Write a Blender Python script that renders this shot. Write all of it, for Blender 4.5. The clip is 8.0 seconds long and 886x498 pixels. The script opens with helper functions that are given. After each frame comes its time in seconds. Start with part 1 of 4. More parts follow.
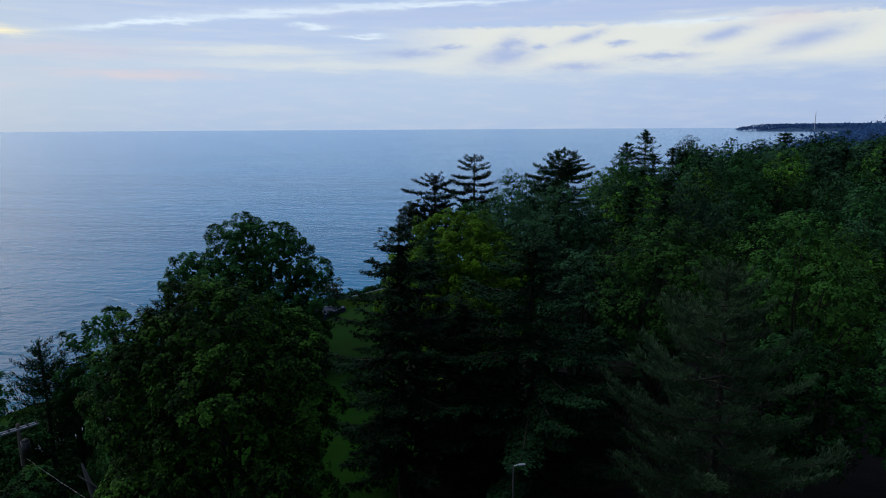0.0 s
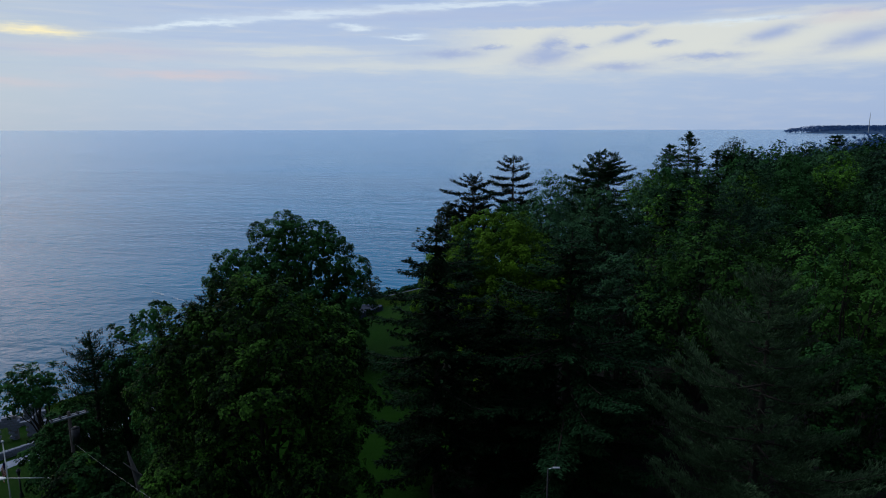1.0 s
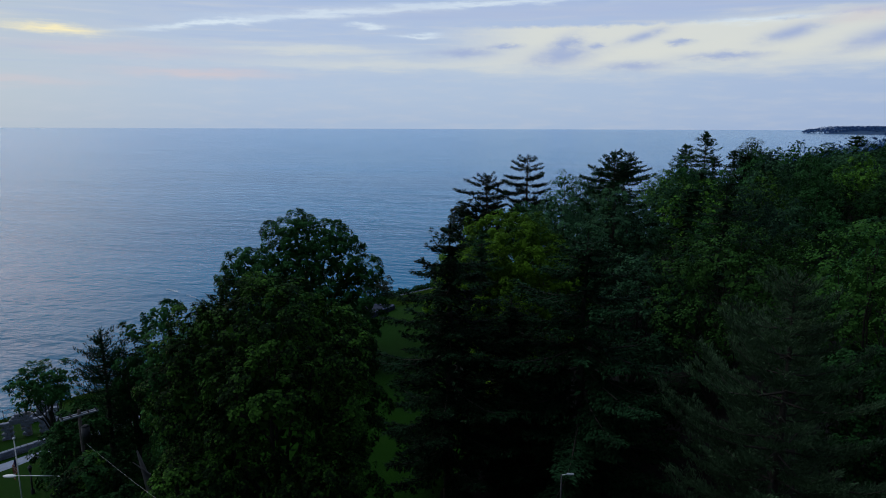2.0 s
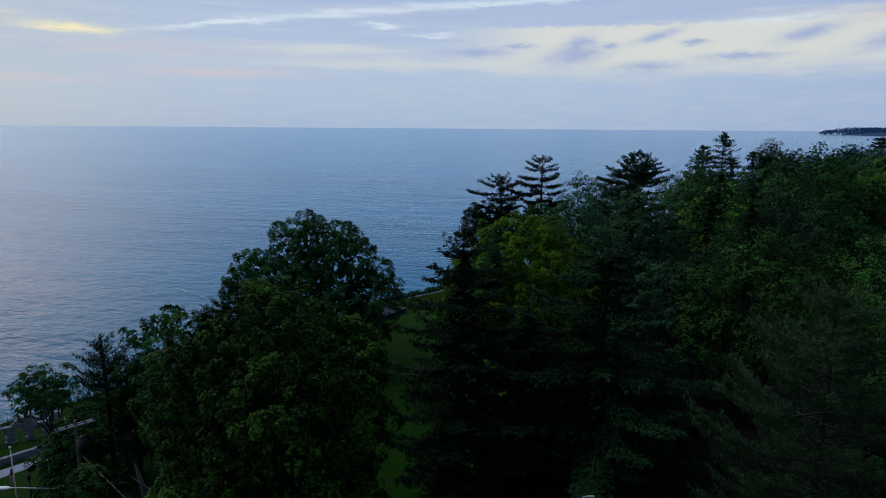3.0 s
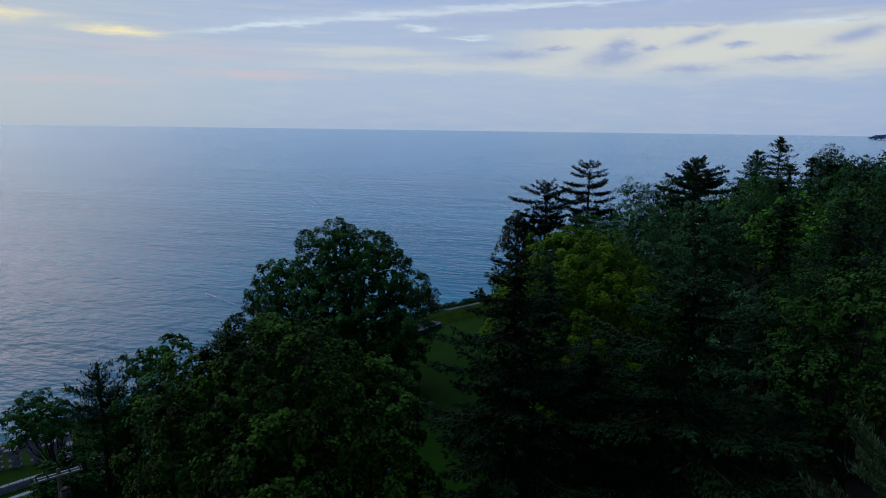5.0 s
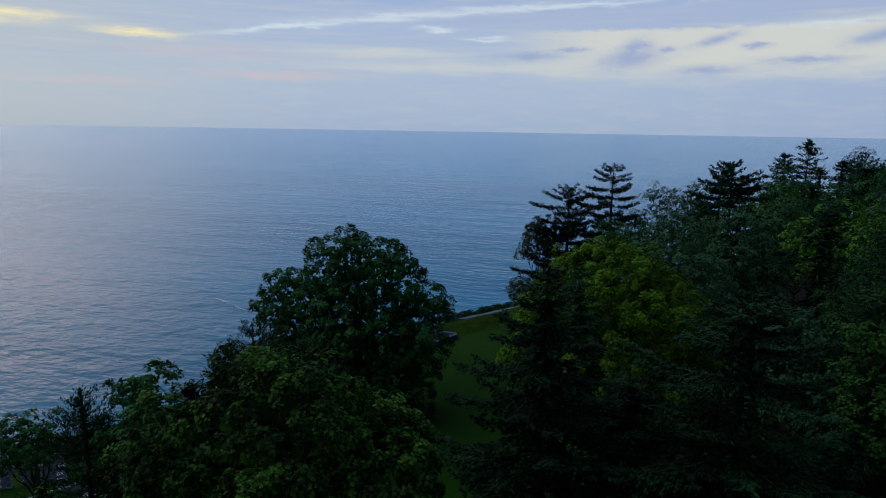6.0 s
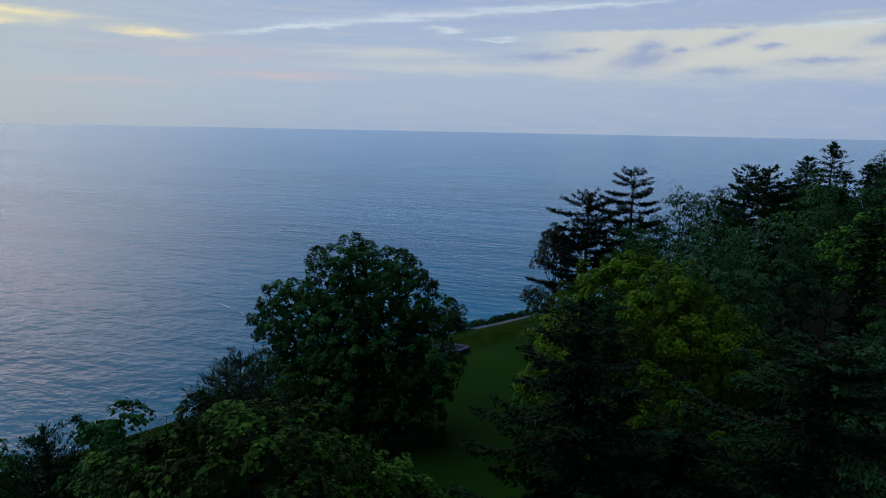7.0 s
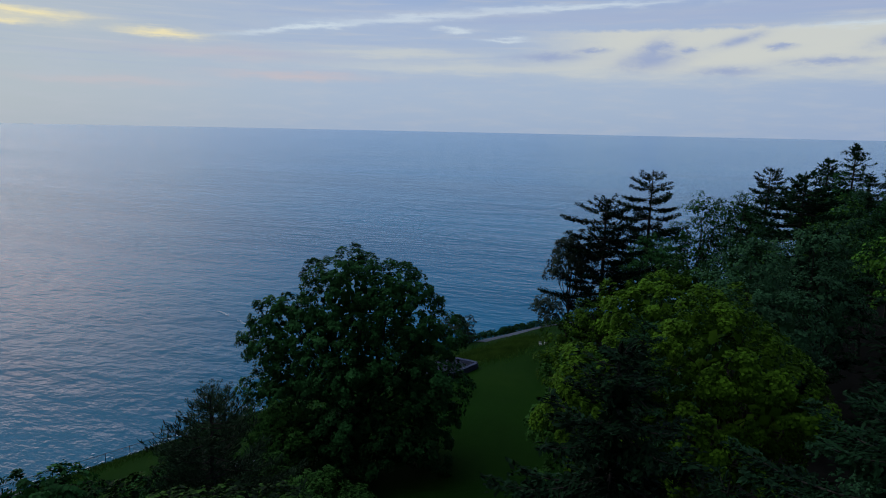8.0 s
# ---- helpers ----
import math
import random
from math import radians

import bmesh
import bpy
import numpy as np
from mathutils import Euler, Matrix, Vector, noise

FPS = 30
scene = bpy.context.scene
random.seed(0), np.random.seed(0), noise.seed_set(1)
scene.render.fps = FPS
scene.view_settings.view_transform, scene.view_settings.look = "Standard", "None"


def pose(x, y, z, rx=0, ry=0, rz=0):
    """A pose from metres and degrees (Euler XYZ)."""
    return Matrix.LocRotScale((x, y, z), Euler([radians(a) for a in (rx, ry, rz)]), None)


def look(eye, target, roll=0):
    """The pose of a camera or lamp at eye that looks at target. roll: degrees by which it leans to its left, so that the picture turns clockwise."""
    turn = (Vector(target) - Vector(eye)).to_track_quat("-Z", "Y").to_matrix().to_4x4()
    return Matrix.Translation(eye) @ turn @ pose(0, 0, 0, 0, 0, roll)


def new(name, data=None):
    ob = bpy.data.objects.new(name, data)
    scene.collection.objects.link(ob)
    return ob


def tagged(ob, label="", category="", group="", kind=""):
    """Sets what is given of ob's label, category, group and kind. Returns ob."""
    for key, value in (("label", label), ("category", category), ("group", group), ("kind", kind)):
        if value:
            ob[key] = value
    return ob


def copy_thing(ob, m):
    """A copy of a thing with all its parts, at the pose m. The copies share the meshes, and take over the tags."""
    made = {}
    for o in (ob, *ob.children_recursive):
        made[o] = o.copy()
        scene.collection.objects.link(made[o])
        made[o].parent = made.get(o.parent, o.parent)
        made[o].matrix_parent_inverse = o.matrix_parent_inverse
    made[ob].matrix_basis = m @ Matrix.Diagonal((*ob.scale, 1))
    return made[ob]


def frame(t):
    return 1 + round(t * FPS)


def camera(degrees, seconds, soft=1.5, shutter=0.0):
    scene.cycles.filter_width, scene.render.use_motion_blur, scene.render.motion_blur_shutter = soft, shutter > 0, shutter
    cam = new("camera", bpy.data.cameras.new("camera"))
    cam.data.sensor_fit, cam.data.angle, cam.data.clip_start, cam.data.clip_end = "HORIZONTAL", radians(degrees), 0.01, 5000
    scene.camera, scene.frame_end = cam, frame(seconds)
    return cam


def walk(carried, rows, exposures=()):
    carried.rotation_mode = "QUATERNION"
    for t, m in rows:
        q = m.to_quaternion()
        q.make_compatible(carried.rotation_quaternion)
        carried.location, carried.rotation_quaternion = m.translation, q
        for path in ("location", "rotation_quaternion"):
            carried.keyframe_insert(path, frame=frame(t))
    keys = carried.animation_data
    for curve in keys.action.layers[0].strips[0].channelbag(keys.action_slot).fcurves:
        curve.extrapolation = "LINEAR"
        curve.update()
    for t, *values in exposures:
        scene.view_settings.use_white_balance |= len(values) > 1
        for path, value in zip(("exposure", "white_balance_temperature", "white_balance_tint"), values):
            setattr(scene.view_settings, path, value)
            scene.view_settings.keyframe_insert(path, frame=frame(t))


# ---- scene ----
cam = camera(69.48, 8.0, 1.0)
PATH = (
    (0.0, pose(0.000, -0.000, 34.143, 78.893, 0.295, -3.660)),
    (0.5, pose(0.012, -0.102, 34.186, 78.931, 0.186, -1.180)),
    (1.0, pose(0.006, -0.180, 34.205, 78.937, 0.074, -0.181)),
    (1.5, pose(-0.016, -0.023, 34.183, 78.896, -0.047, 0.462)),
    (3.0, pose(-0.242, 3.252, 34.123, 78.808, -0.390, 2.142)),
    (3.5, pose(-0.489, 5.013, 34.066, 78.844, -0.485, 2.869)),
    (4.0, pose(-0.817, 6.970, 34.027, 78.873, -0.590, 3.697)),
    (4.5, pose(-1.175, 9.110, 33.990, 78.926, -0.667, 4.511)),
    (6.0, pose(-2.431, 16.511, 34.018, 79.059, -0.869, 6.624)),
    (6.5, pose(-2.912, 19.259, 34.040, 79.080, -0.986, 7.120)),
    (7.0, pose(-3.362, 22.170, 34.119, 79.074, -1.046, 7.559)),
    (7.5, pose(-3.716, 25.124, 34.171, 79.118, -1.044, 7.942)),
    (8.0, pose(-4.123, 28.291, 34.282, 79.090, -1.097, 8.252)),
)
walk(cam, PATH, ((0.0, 0.2), (1.0, 0.06), (3.0, 0.0), (8.0, -0.17)))

# ---- light ----
SUN_AZ, SUN_EL = radians(-66), radians(60)
LAKE = -9.0


def math_node(tree, op, a, b=None, clamp=False):
    n = tree.nodes.new("ShaderNodeMath")
    n.operation, n.use_clamp = op, clamp
    for k, v in enumerate((a, b)):
        if v is None:
            continue
        if isinstance(v, (int, float)):
            n.inputs[k].default_value = v
        else:
            tree.links.new(v, n.inputs[k])
    return n.outputs[0]


def mix_node(tree, fac, a, b, mode="MIX"):
    n = tree.nodes.new("ShaderNodeMix")
    n.data_type, n.blend_type = "RGBA", mode
    for sock, v in ((n.inputs[0], fac), (n.inputs[6], a), (n.inputs[7], b)):
        if isinstance(v, (int, float)):
            sock.default_value = v
        elif isinstance(v, tuple):
            sock.default_value = (*v, 1)
        else:
            tree.links.new(v, sock)
    return n.outputs[2]


def noise_node(tree, vec, scale, detail=3.0, rough=0.5, dims="3D"):
    n = tree.nodes.new("ShaderNodeTexNoise")
    n.noise_dimensions = dims
    n.inputs["Scale"].default_value, n.inputs["Detail"].default_value, n.inputs["Roughness"].default_value = scale, detail, rough
    if vec is not None:
        tree.links.new(vec, n.inputs["Vector"])
    return n.outputs[0]


def ramp_node(tree, fac, stops):
    n = tree.nodes.new("ShaderNodeValToRGB")
    e = n.color_ramp.elements
    while len(e) < len(stops):
        e.new(0.5)
    for el, (p, c) in zip(e, stops):
        el.position, el.color = p, (*c, 1)
    tree.links.new(fac, n.inputs[0])
    return n.outputs[0]


def smooth_node(tree, v, lo, hi):
    n = tree.nodes.new("ShaderNodeMapRange")
    n.interpolation_type = "SMOOTHSTEP"
    tree.links.new(v, n.inputs[0])
    n.inputs[1].default_value, n.inputs[2].default_value = lo, hi
    return n.outputs[0]


def vec_node(tree, x, y, z=0.0):
    n = tree.nodes.new("ShaderNodeCombineXYZ")
    for k, v in enumerate((x, y, z)):
        if isinstance(v, (int, float)):
            n.inputs[k].default_value = v
        else:
            tree.links.new(v, n.inputs[k])
    return n.outputs[0]


def build_sky():
    world = bpy.data.worlds.new("evening_sky")
    scene.world = world
    world.use_nodes = True
    t = world.node_tree
    t.nodes.clear()
    geo = t.nodes.new("ShaderNodeTexCoord").outputs["Generated"]
    sep = t.nodes.new("ShaderNodeSeparateXYZ")
    t.links.new(geo, sep.inputs[0])
    az = math_node(t, "MULTIPLY", math_node(t, "ARCTAN2", sep.outputs[0], sep.outputs[1]), 57.2958)
    el = math_node(t, "MULTIPLY", math_node(t, "ARCSINE", sep.outputs[2]), 57.2958)
    # wind-drawn cloud: noise stretched along the horizon
    fine = noise_node(t, vec_node(t, math_node(t, "MULTIPLY", az, 0.22), math_node(t, "MULTIPLY", el, 1.3)), 1.0, 5, 0.6)
    puff = noise_node(t, vec_node(t, math_node(t, "MULTIPLY", az, 0.8), math_node(t, "MULTIPLY", el, 2.0), 4.0), 1.0, 5, 0.6)
    el2 = math_node(t, "ADD", el, math_node(t, "MULTIPLY", math_node(t, "SUBTRACT", fine, 0.5), 1.5))
    az2 = math_node(t, "ADD", az, math_node(t, "MULTIPLY", math_node(t, "SUBTRACT", puff, 0.5), 3.0))
    elp = math_node(t, "ADD", el, math_node(t, "MULTIPLY", math_node(t, "SUBTRACT", puff, 0.5), 0.8))
    base = ramp_node(t, math_node(t, "MULTIPLY", math_node(t, "ADD", el, 3.0), 1 / 93.0),
                     [(0.0, (0.33, 0.44, 0.63)), (0.035, (0.35, 0.46, 0.64)), (0.07, (0.38, 0.48, 0.65)), (0.135, (0.38, 0.47, 0.66)),
                      (0.165, (0.15, 0.33, 0.66)), (0.22, (0.075, 0.235, 0.54)), (0.32, (0.05, 0.13, 0.32)), (0.5, (0.045, 0.085, 0.2)), (1.0, (0.035, 0.06, 0.13))])
    warm = smooth_node(t, az, -12.0, -46.0)
    base = mix_node(t, math_node(t, "MULTIPLY", warm, 0.85), base, (0.45, 0.51, 0.555))
    base = mix_node(t, math_node(t, "MULTIPLY", smooth_node(t, az, 2.0, 40.0), 0.5), base, (0.27, 0.37, 0.62))
    streak = noise_node(t, vec_node(t, math_node(t, "MULTIPLY", az, 0.1), math_node(t, "MULTIPLY", el, 2.1), 9.0), 1.0, 4, 0.55)
    base = mix_node(t, math_node(t, "MULTIPLY", math_node(t, "MULTIPLY", smooth_node(t, streak, 0.5, 0.72), smooth_node(t, el, 2.5, 6.5)), 0.4), base, (0.56, 0.57, 0.60))
    base = mix_node(t, math_node(t, "MULTIPLY", math_node(t, "MULTIPLY", smooth_node(t, streak, 0.48, 0.3), smooth_node(t, el, 2.0, 6.0)), 0.35), base, (0.34, 0.42, 0.64))
    veil = smooth_node(t, fine, 0.42, 0.72)
    base = mix_node(t, math_node(t, "MULTIPLY", veil, 0.35), base, (0.47, 0.52, 0.62))

    def blob(a0, e0, wa, we, tilt=0.0, y=None, x=None, sharp=1.0):
        """A soft-edged streak round one direction of the sky, in degrees."""
        da = math_node(t, "SUBTRACT", x or az2, a0)
        de = math_node(t, "SUBTRACT", y or el2, e0)
        de = math_node(t, "SUBTRACT", de, math_node(t, "MULTIPLY", da, tilt))
        r = math_node(t, "ADD", math_node(t, "POWER", math_node(t, "ABSOLUTE", math_node(t, "DIVIDE", da, wa)), 2.0),
                      math_node(t, "POWER", math_node(t, "ABSOLUTE", math_node(t, "DIVIDE", de, we)), 2.0))
        return math_node(t, "EXPONENT", math_node(t, "MULTIPLY", r, -sharp))

    col = base
    cream, white, gold, rose, slate = (0.66, 0.67, 0.61), (0.66, 0.75, 0.82), (0.92, 0.80, 0.46), (0.56, 0.50, 0.55), (0.38, 0.45, 0.64)
    band_top = smooth_node(t, elp, 8.15, 7.7)
    band_low = smooth_node(t, el2, 3.2, 5.6)
    band_side = smooth_node(t, az2, -4.0, 8.0)
    band = math_node(t, "MULTIPLY", math_node(t, "MULTIPLY", band_top, band_low), band_side)
    col = mix_node(t, math_node(t, "MULTIPLY", band, 0.9), col, cream)
    for fac, tint, args in (
        (0.55, cream, (-6.0, 4.9, 13.0, 0.5)), (0.8, rose, (-21.0, 3.9, 6.0, 0.35)), (0.55, rose, (-35.0, 3.0, 6.0, 0.35)),
        (0.5, rose, (-27.0, 5.6, 8.0, 0.5)), (0.6, cream, (28.0, 8.2, 7.0, 0.35)), (0.5, rose, (31.0, 7.8, 2.5, 0.4)),
        (0.9, white, (-20.0, 7.8, 5.5, 0.22, 0.12)), (0.95, white, (-9.0, 9.1, 8.0, 0.28, 0.07)), (0.8, white, (4.0, 9.9, 8.0, 0.22, 0.03)),
        (0.8, white, (-7.2, 8.05, 1.4, 0.16)), (0.8, white, (-3.1, 7.3, 1.8, 0.14)), (0.7, white, (24.0, 7.9, 4.0, 0.2)),
        (0.95, gold, (-31.3, 6.75, 2.9, 0.3)), (0.95, gold, (-40.5, 7.5, 4.0, 0.38)), (0.9, gold, (-42.5, 6.8, 3.0, 0.25)),
        (0.6, cream, (-12.0, 6.0, 8.0, 0.4)), (0.5, slate, (2.0, 9.0, 14.0, 0.5)), (0.7, slate, (20.0, 9.2, 12.0, 0.6)),
    ):
        col = mix_node(t, math_node(t, "MULTIPLY", blob(*args), fac), col, tint)
    for a0, e0, wa, we, tilt in ((9.0, 5.6, 2.6, 0.8, 0.1), (9.3, 6.5, 1.1, 0.7, 0.3), (15.6, 7.0, 1.6, 0.35, 0.25), (18.5, 6.5, 1.0, 0.22, 0.0),
                                 (12.0, 6.35, 0.6, 0.2, 0.0), (4.2, 6.4, 1.3, 0.2, 0.0), (0.8, 5.9, 2.6, 0.35, 0.0), (15.0, 4.7, 2.2, 0.35, 0.0),
                                 (22.0, 5.3, 3.0, 0.3, 0.0), (26.5, 6.8, 2.0, 0.5, 0.2), (32.5, 6.2, 2.8, 0.7, 0.2)):
        col = mix_node(t, math_node(t, "MULTIPLY", blob(a0, e0, wa, we, tilt, y=elp, x=az2), 0.95), col, (0.32, 0.39, 0.60))
    # warm glow added on the sunset side, unseen above the view, to tint the lake
    glow = math_node(t, "MULTIPLY", blob(-51.0, 12.8, 20.0, 4.4, 0.0, y=el, x=az), smooth_node(t, el, 9.8, 12.0))
    col = mix_node(t, math_node(t, "MULTIPLY", glow, 0.9), col, (4.8, 2.9, 2.15))
    # sky behind the camera is dimmed to deepen shade on sides facing it
    west = t.nodes.new("ShaderNodeVectorMath")
    west.operation = "DOT_PRODUCT"
    t.links.new(geo, west.inputs[0])
    west.inputs[1].default_value = (math.sin(radians(-20)), math.cos(radians(-20)), 0.0)
    dim = smooth_node(t, west.outputs["Value"], 0.35, -0.45)
    col = mix_node(t, math_node(t, "MULTIPLY", dim, 0.94), col, (0.02, 0.03, 0.06))
    sky = t.nodes.new("ShaderNodeTexSky")
    sky.sky_type, sky.sun_disc = "NISHITA", False
    sky.sun_elevation, sky.sun_rotation = SUN_EL, SUN_AZ
    bg = t.nodes.new("ShaderNodeBackground")
    t.links.new(mix_node(t, 0.012, col, sky.outputs[0]), bg.inputs[0])
    bg.inputs[1].default_value = 1.0
    out = t.nodes.new("ShaderNodeOutputWorld")
    t.links.new(bg.outputs[0], out.inputs[0])


build_sky()
sun = new("sun", bpy.data.lights.new("sun", "SUN"))
sun.data.energy, sun.data.angle, sun.data.color = 1.05, radians(60), (0.82, 0.95, 1.12)
d = Vector((math.sin(SUN_AZ) * math.cos(SUN_EL), math.cos(SUN_AZ) * math.cos(SUN_EL), math.sin(SUN_EL)))
sun.matrix_world = look(d * 100, (0, 0, 0))


# ---- materials ----
def surface(name, rough=0.7, spec=0.3, metal=0.0):
    m = bpy.data.materials.new(name)
    m.use_nodes = True
    t = m.node_tree
    b = t.nodes["Principled BSDF"]
    b.inputs["Roughness"].default_value, b.inputs["Metallic"].default_value = rough, metal
    b.inputs["Specular IOR Level"].default_value = spec
    return m, t, b


def bump(t, b, height, strength, dist):
    n = t.nodes.new("ShaderNodeBump")
    n.inputs["Strength"].default_value, n.inputs["Distance"].default_value = strength, dist
    t.links.new(height, n.inputs["Height"])
    t.links.new(n.outputs[0], b.inputs["Normal"])


def coords(t, space="Object"):
    return t.nodes.new("ShaderNodeTexCoord").outputs[space]


def world_pos(t):
    return t.nodes.new("ShaderNodeNewGeometry").outputs["Position"]


def plain(name, color, rough=0.7, metal=0.0, grain=6.0, vary=0.25, relief=0.02):
    """A surface of one colour with grain at two scales and fine relief."""
    m, t, b = surface(name, rough, 0.06 if rough > 0.8 else 0.3, metal)
    p = coords(t)
    n = mix_node(t, 0.5, noise_node(t, p, grain, 4, 0.6), noise_node(t, p, grain * 0.13, 3, 0.5))
    dark, light = tuple(c * (1 - vary) for c in color), tuple(min(1, c * (1 + vary)) for c in color)
    t.links.new(ramp_node(t, n, [(0.3, dark), (0.7, light)]), b.inputs["Base Color"])
    bump(t, b, noise_node(t, p, grain * 4, 3, 0.6), 0.5, relief)
    return m


def leaf_mat(name, dark, light, through_light=0.12):
    """Leaves: each leaf its own shade, each clump and each tree a little different."""
    m, t, b = surface(name, 0.7, 0.04)
    g = t.nodes.new("ShaderNodeNewGeometry")
    o = t.nodes.new("ShaderNodeObjectInfo").outputs["Random"]
    f = math_node(t, "ADD", math_node(t, "MULTIPLY", g.outputs["Random Per Island"], 0.25),
                  math_node(t, "MULTIPLY", noise_node(t, g.outputs["Position"], 0.4, 3, 0.55), 0.8))
    f = math_node(t, "ADD", f, math_node(t, "MULTIPLY", math_node(t, "SUBTRACT", o, 0.5), 0.36), True)
    c = ramp_node(t, f, [(0.3, tuple(0.6 * q for q in dark)), (0.8, light)])
    t.links.new(c, b.inputs["Base Color"])
    tr = t.nodes.new("ShaderNodeBsdfTranslucent")
    t.links.new(c, tr.inputs[0])
    mix = t.nodes.new("ShaderNodeMixShader")
    mix.inputs[0].default_value = through_light
    t.links.new(b.outputs[0], mix.inputs[1])
    t.links.new(tr.outputs[0], mix.inputs[2])
    t.links.new(mix.outputs[0], t.nodes["Material Output"].inputs[0])
    return m


LEAF = leaf_mat("maple_leaf", (0.010, 0.030, 0.009), (0.115, 0.30, 0.036))
LEAF_DARK = leaf_mat("dark_leaf", (0.005, 0.017, 0.007), (0.038, 0.135, 0.034))
# bluish green; on the wood's far tiers its blue stands for haze
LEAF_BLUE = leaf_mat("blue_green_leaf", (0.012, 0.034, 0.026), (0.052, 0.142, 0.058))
LEAF_YELLOW = leaf_mat("yellow_green_leaf", (0.022, 0.062, 0.006), (0.12, 0.26, 0.017))
LEAF_LIGHT = leaf_mat("light_green_leaf", (0.011, 0.034, 0.009), (0.050, 0.145, 0.025))
LEAF_GREY = leaf_mat("grey_green_leaf", (0.04, 0.06, 0.04), (0.085, 0.12, 0.07))
SPRUCE = leaf_mat("spruce_needle", (0.003, 0.012, 0.005), (0.021, 0.068, 0.026), 0.06)
PINE = leaf_mat("pine_needle", (0.020, 0.046, 0.022), (0.075, 0.135, 0.066), 0.12)
# blue haze of distance is painted into the far leaves' colour
FARWOOD_HAZE = leaf_mat("far_leaf_haze", (0.05, 0.12, 0.28), (0.08, 0.18, 0.40), 0.4)
BARK = plain("bark", (0.05, 0.044, 0.038), 0.9, 0, 5.0, 0.45, 0.05)
DEADWOOD = plain("weathered_wood", (0.22, 0.21, 0.21), 0.85, 0, 6.0, 0.3, 0.03)
ARMWOOD = plain("pale_arm_wood", (0.30, 0.32, 0.37), 0.8, 0, 8.0, 0.2, 0.006)
POLEWOOD = plain("pole_wood", (0.07, 0.065, 0.06), 0.85, 0, 8.0, 0.3, 0.01)
STEEL = plain("galvanised_steel", (0.5, 0.52, 0.54), 0.45, 0.7, 12.0, 0.12, 0.002)
PAINT_WHITE = plain("white_paint", (0.78, 0.78, 0.78), 0.4, 0, 10.0, 0.06, 0.002)
DARKMETAL = plain("dark_metal", (0.05, 0.05, 0.055), 0.5, 0.5, 10.0, 0.2, 0.003)
DARKSTONE = plain("dark_stone", (0.075, 0.09, 0.15), 0.9, 0, 3.0, 0.4, 0.06)
STONE = plain("grey_stone", (0.25, 0.27, 0.33), 0.9, 0, 3.0, 0.4, 0.06)
MORTAR = plain("mortar", (0.22, 0.21, 0.2), 0.95, 0, 6.0, 0.25, 0.02)
GRAVEL = plain("gravel", (0.038, 0.046, 0.066), 0.95, 0, 9.0, 0.35, 0.05)
ASPHALT = plain("worn_asphalt", (0.095, 0.11, 0.145), 0.9, 0, 4.0, 0.25, 0.02)
LANE = plain("pale_concrete", (0.25, 0.28, 0.35), 0.9, 0, 4.0, 0.2, 0.02)
CLOTH_RED = plain("red_cloth", (0.45, 0.03, 0.04), 0.85, 0, 10.0, 0.1, 0.002)
CLOTH_WHITE = plain("white_cloth", (0.75, 0.74, 0.72), 0.85, 0, 10.0, 0.06, 0.002)
CLOTH_BLUE = plain("blue_cloth", (0.03, 0.04, 0.16), 0.85, 0, 10.0, 0.1, 0.002)


def grass_mat():
    m, t, b = surface("grass", 0.9, 0.04)
    p = world_pos(t)
    big, mid, fine = noise_node(t, p, 0.06, 3, 0.5), noise_node(t, p, 0.7, 4, 0.6), noise_node(t, p, 9.0, 3, 0.7)
    f = math_node(t, "ADD", math_node(t, "MULTIPLY", big, 0.5), math_node(t, "ADD", math_node(t, "MULTIPLY", mid, 0.25), math_node(t, "MULTIPLY", fine, 0.3)))
    c = ramp_node(t, f, [(0.3, (0.005, 0.022, 0.001)), (0.55, (0.008, 0.036, 0.002)), (0.8, (0.020, 0.053, 0.005))])
    # distant woodland country along the shore: ground turns blue, haze painted in
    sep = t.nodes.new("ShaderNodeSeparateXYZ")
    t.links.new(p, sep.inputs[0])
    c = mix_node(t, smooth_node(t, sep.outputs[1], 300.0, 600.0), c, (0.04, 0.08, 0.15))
    t.links.new(c, b.inputs["Base Color"])
    bump(t, b, fine, 0.8, 0.08)
    return m


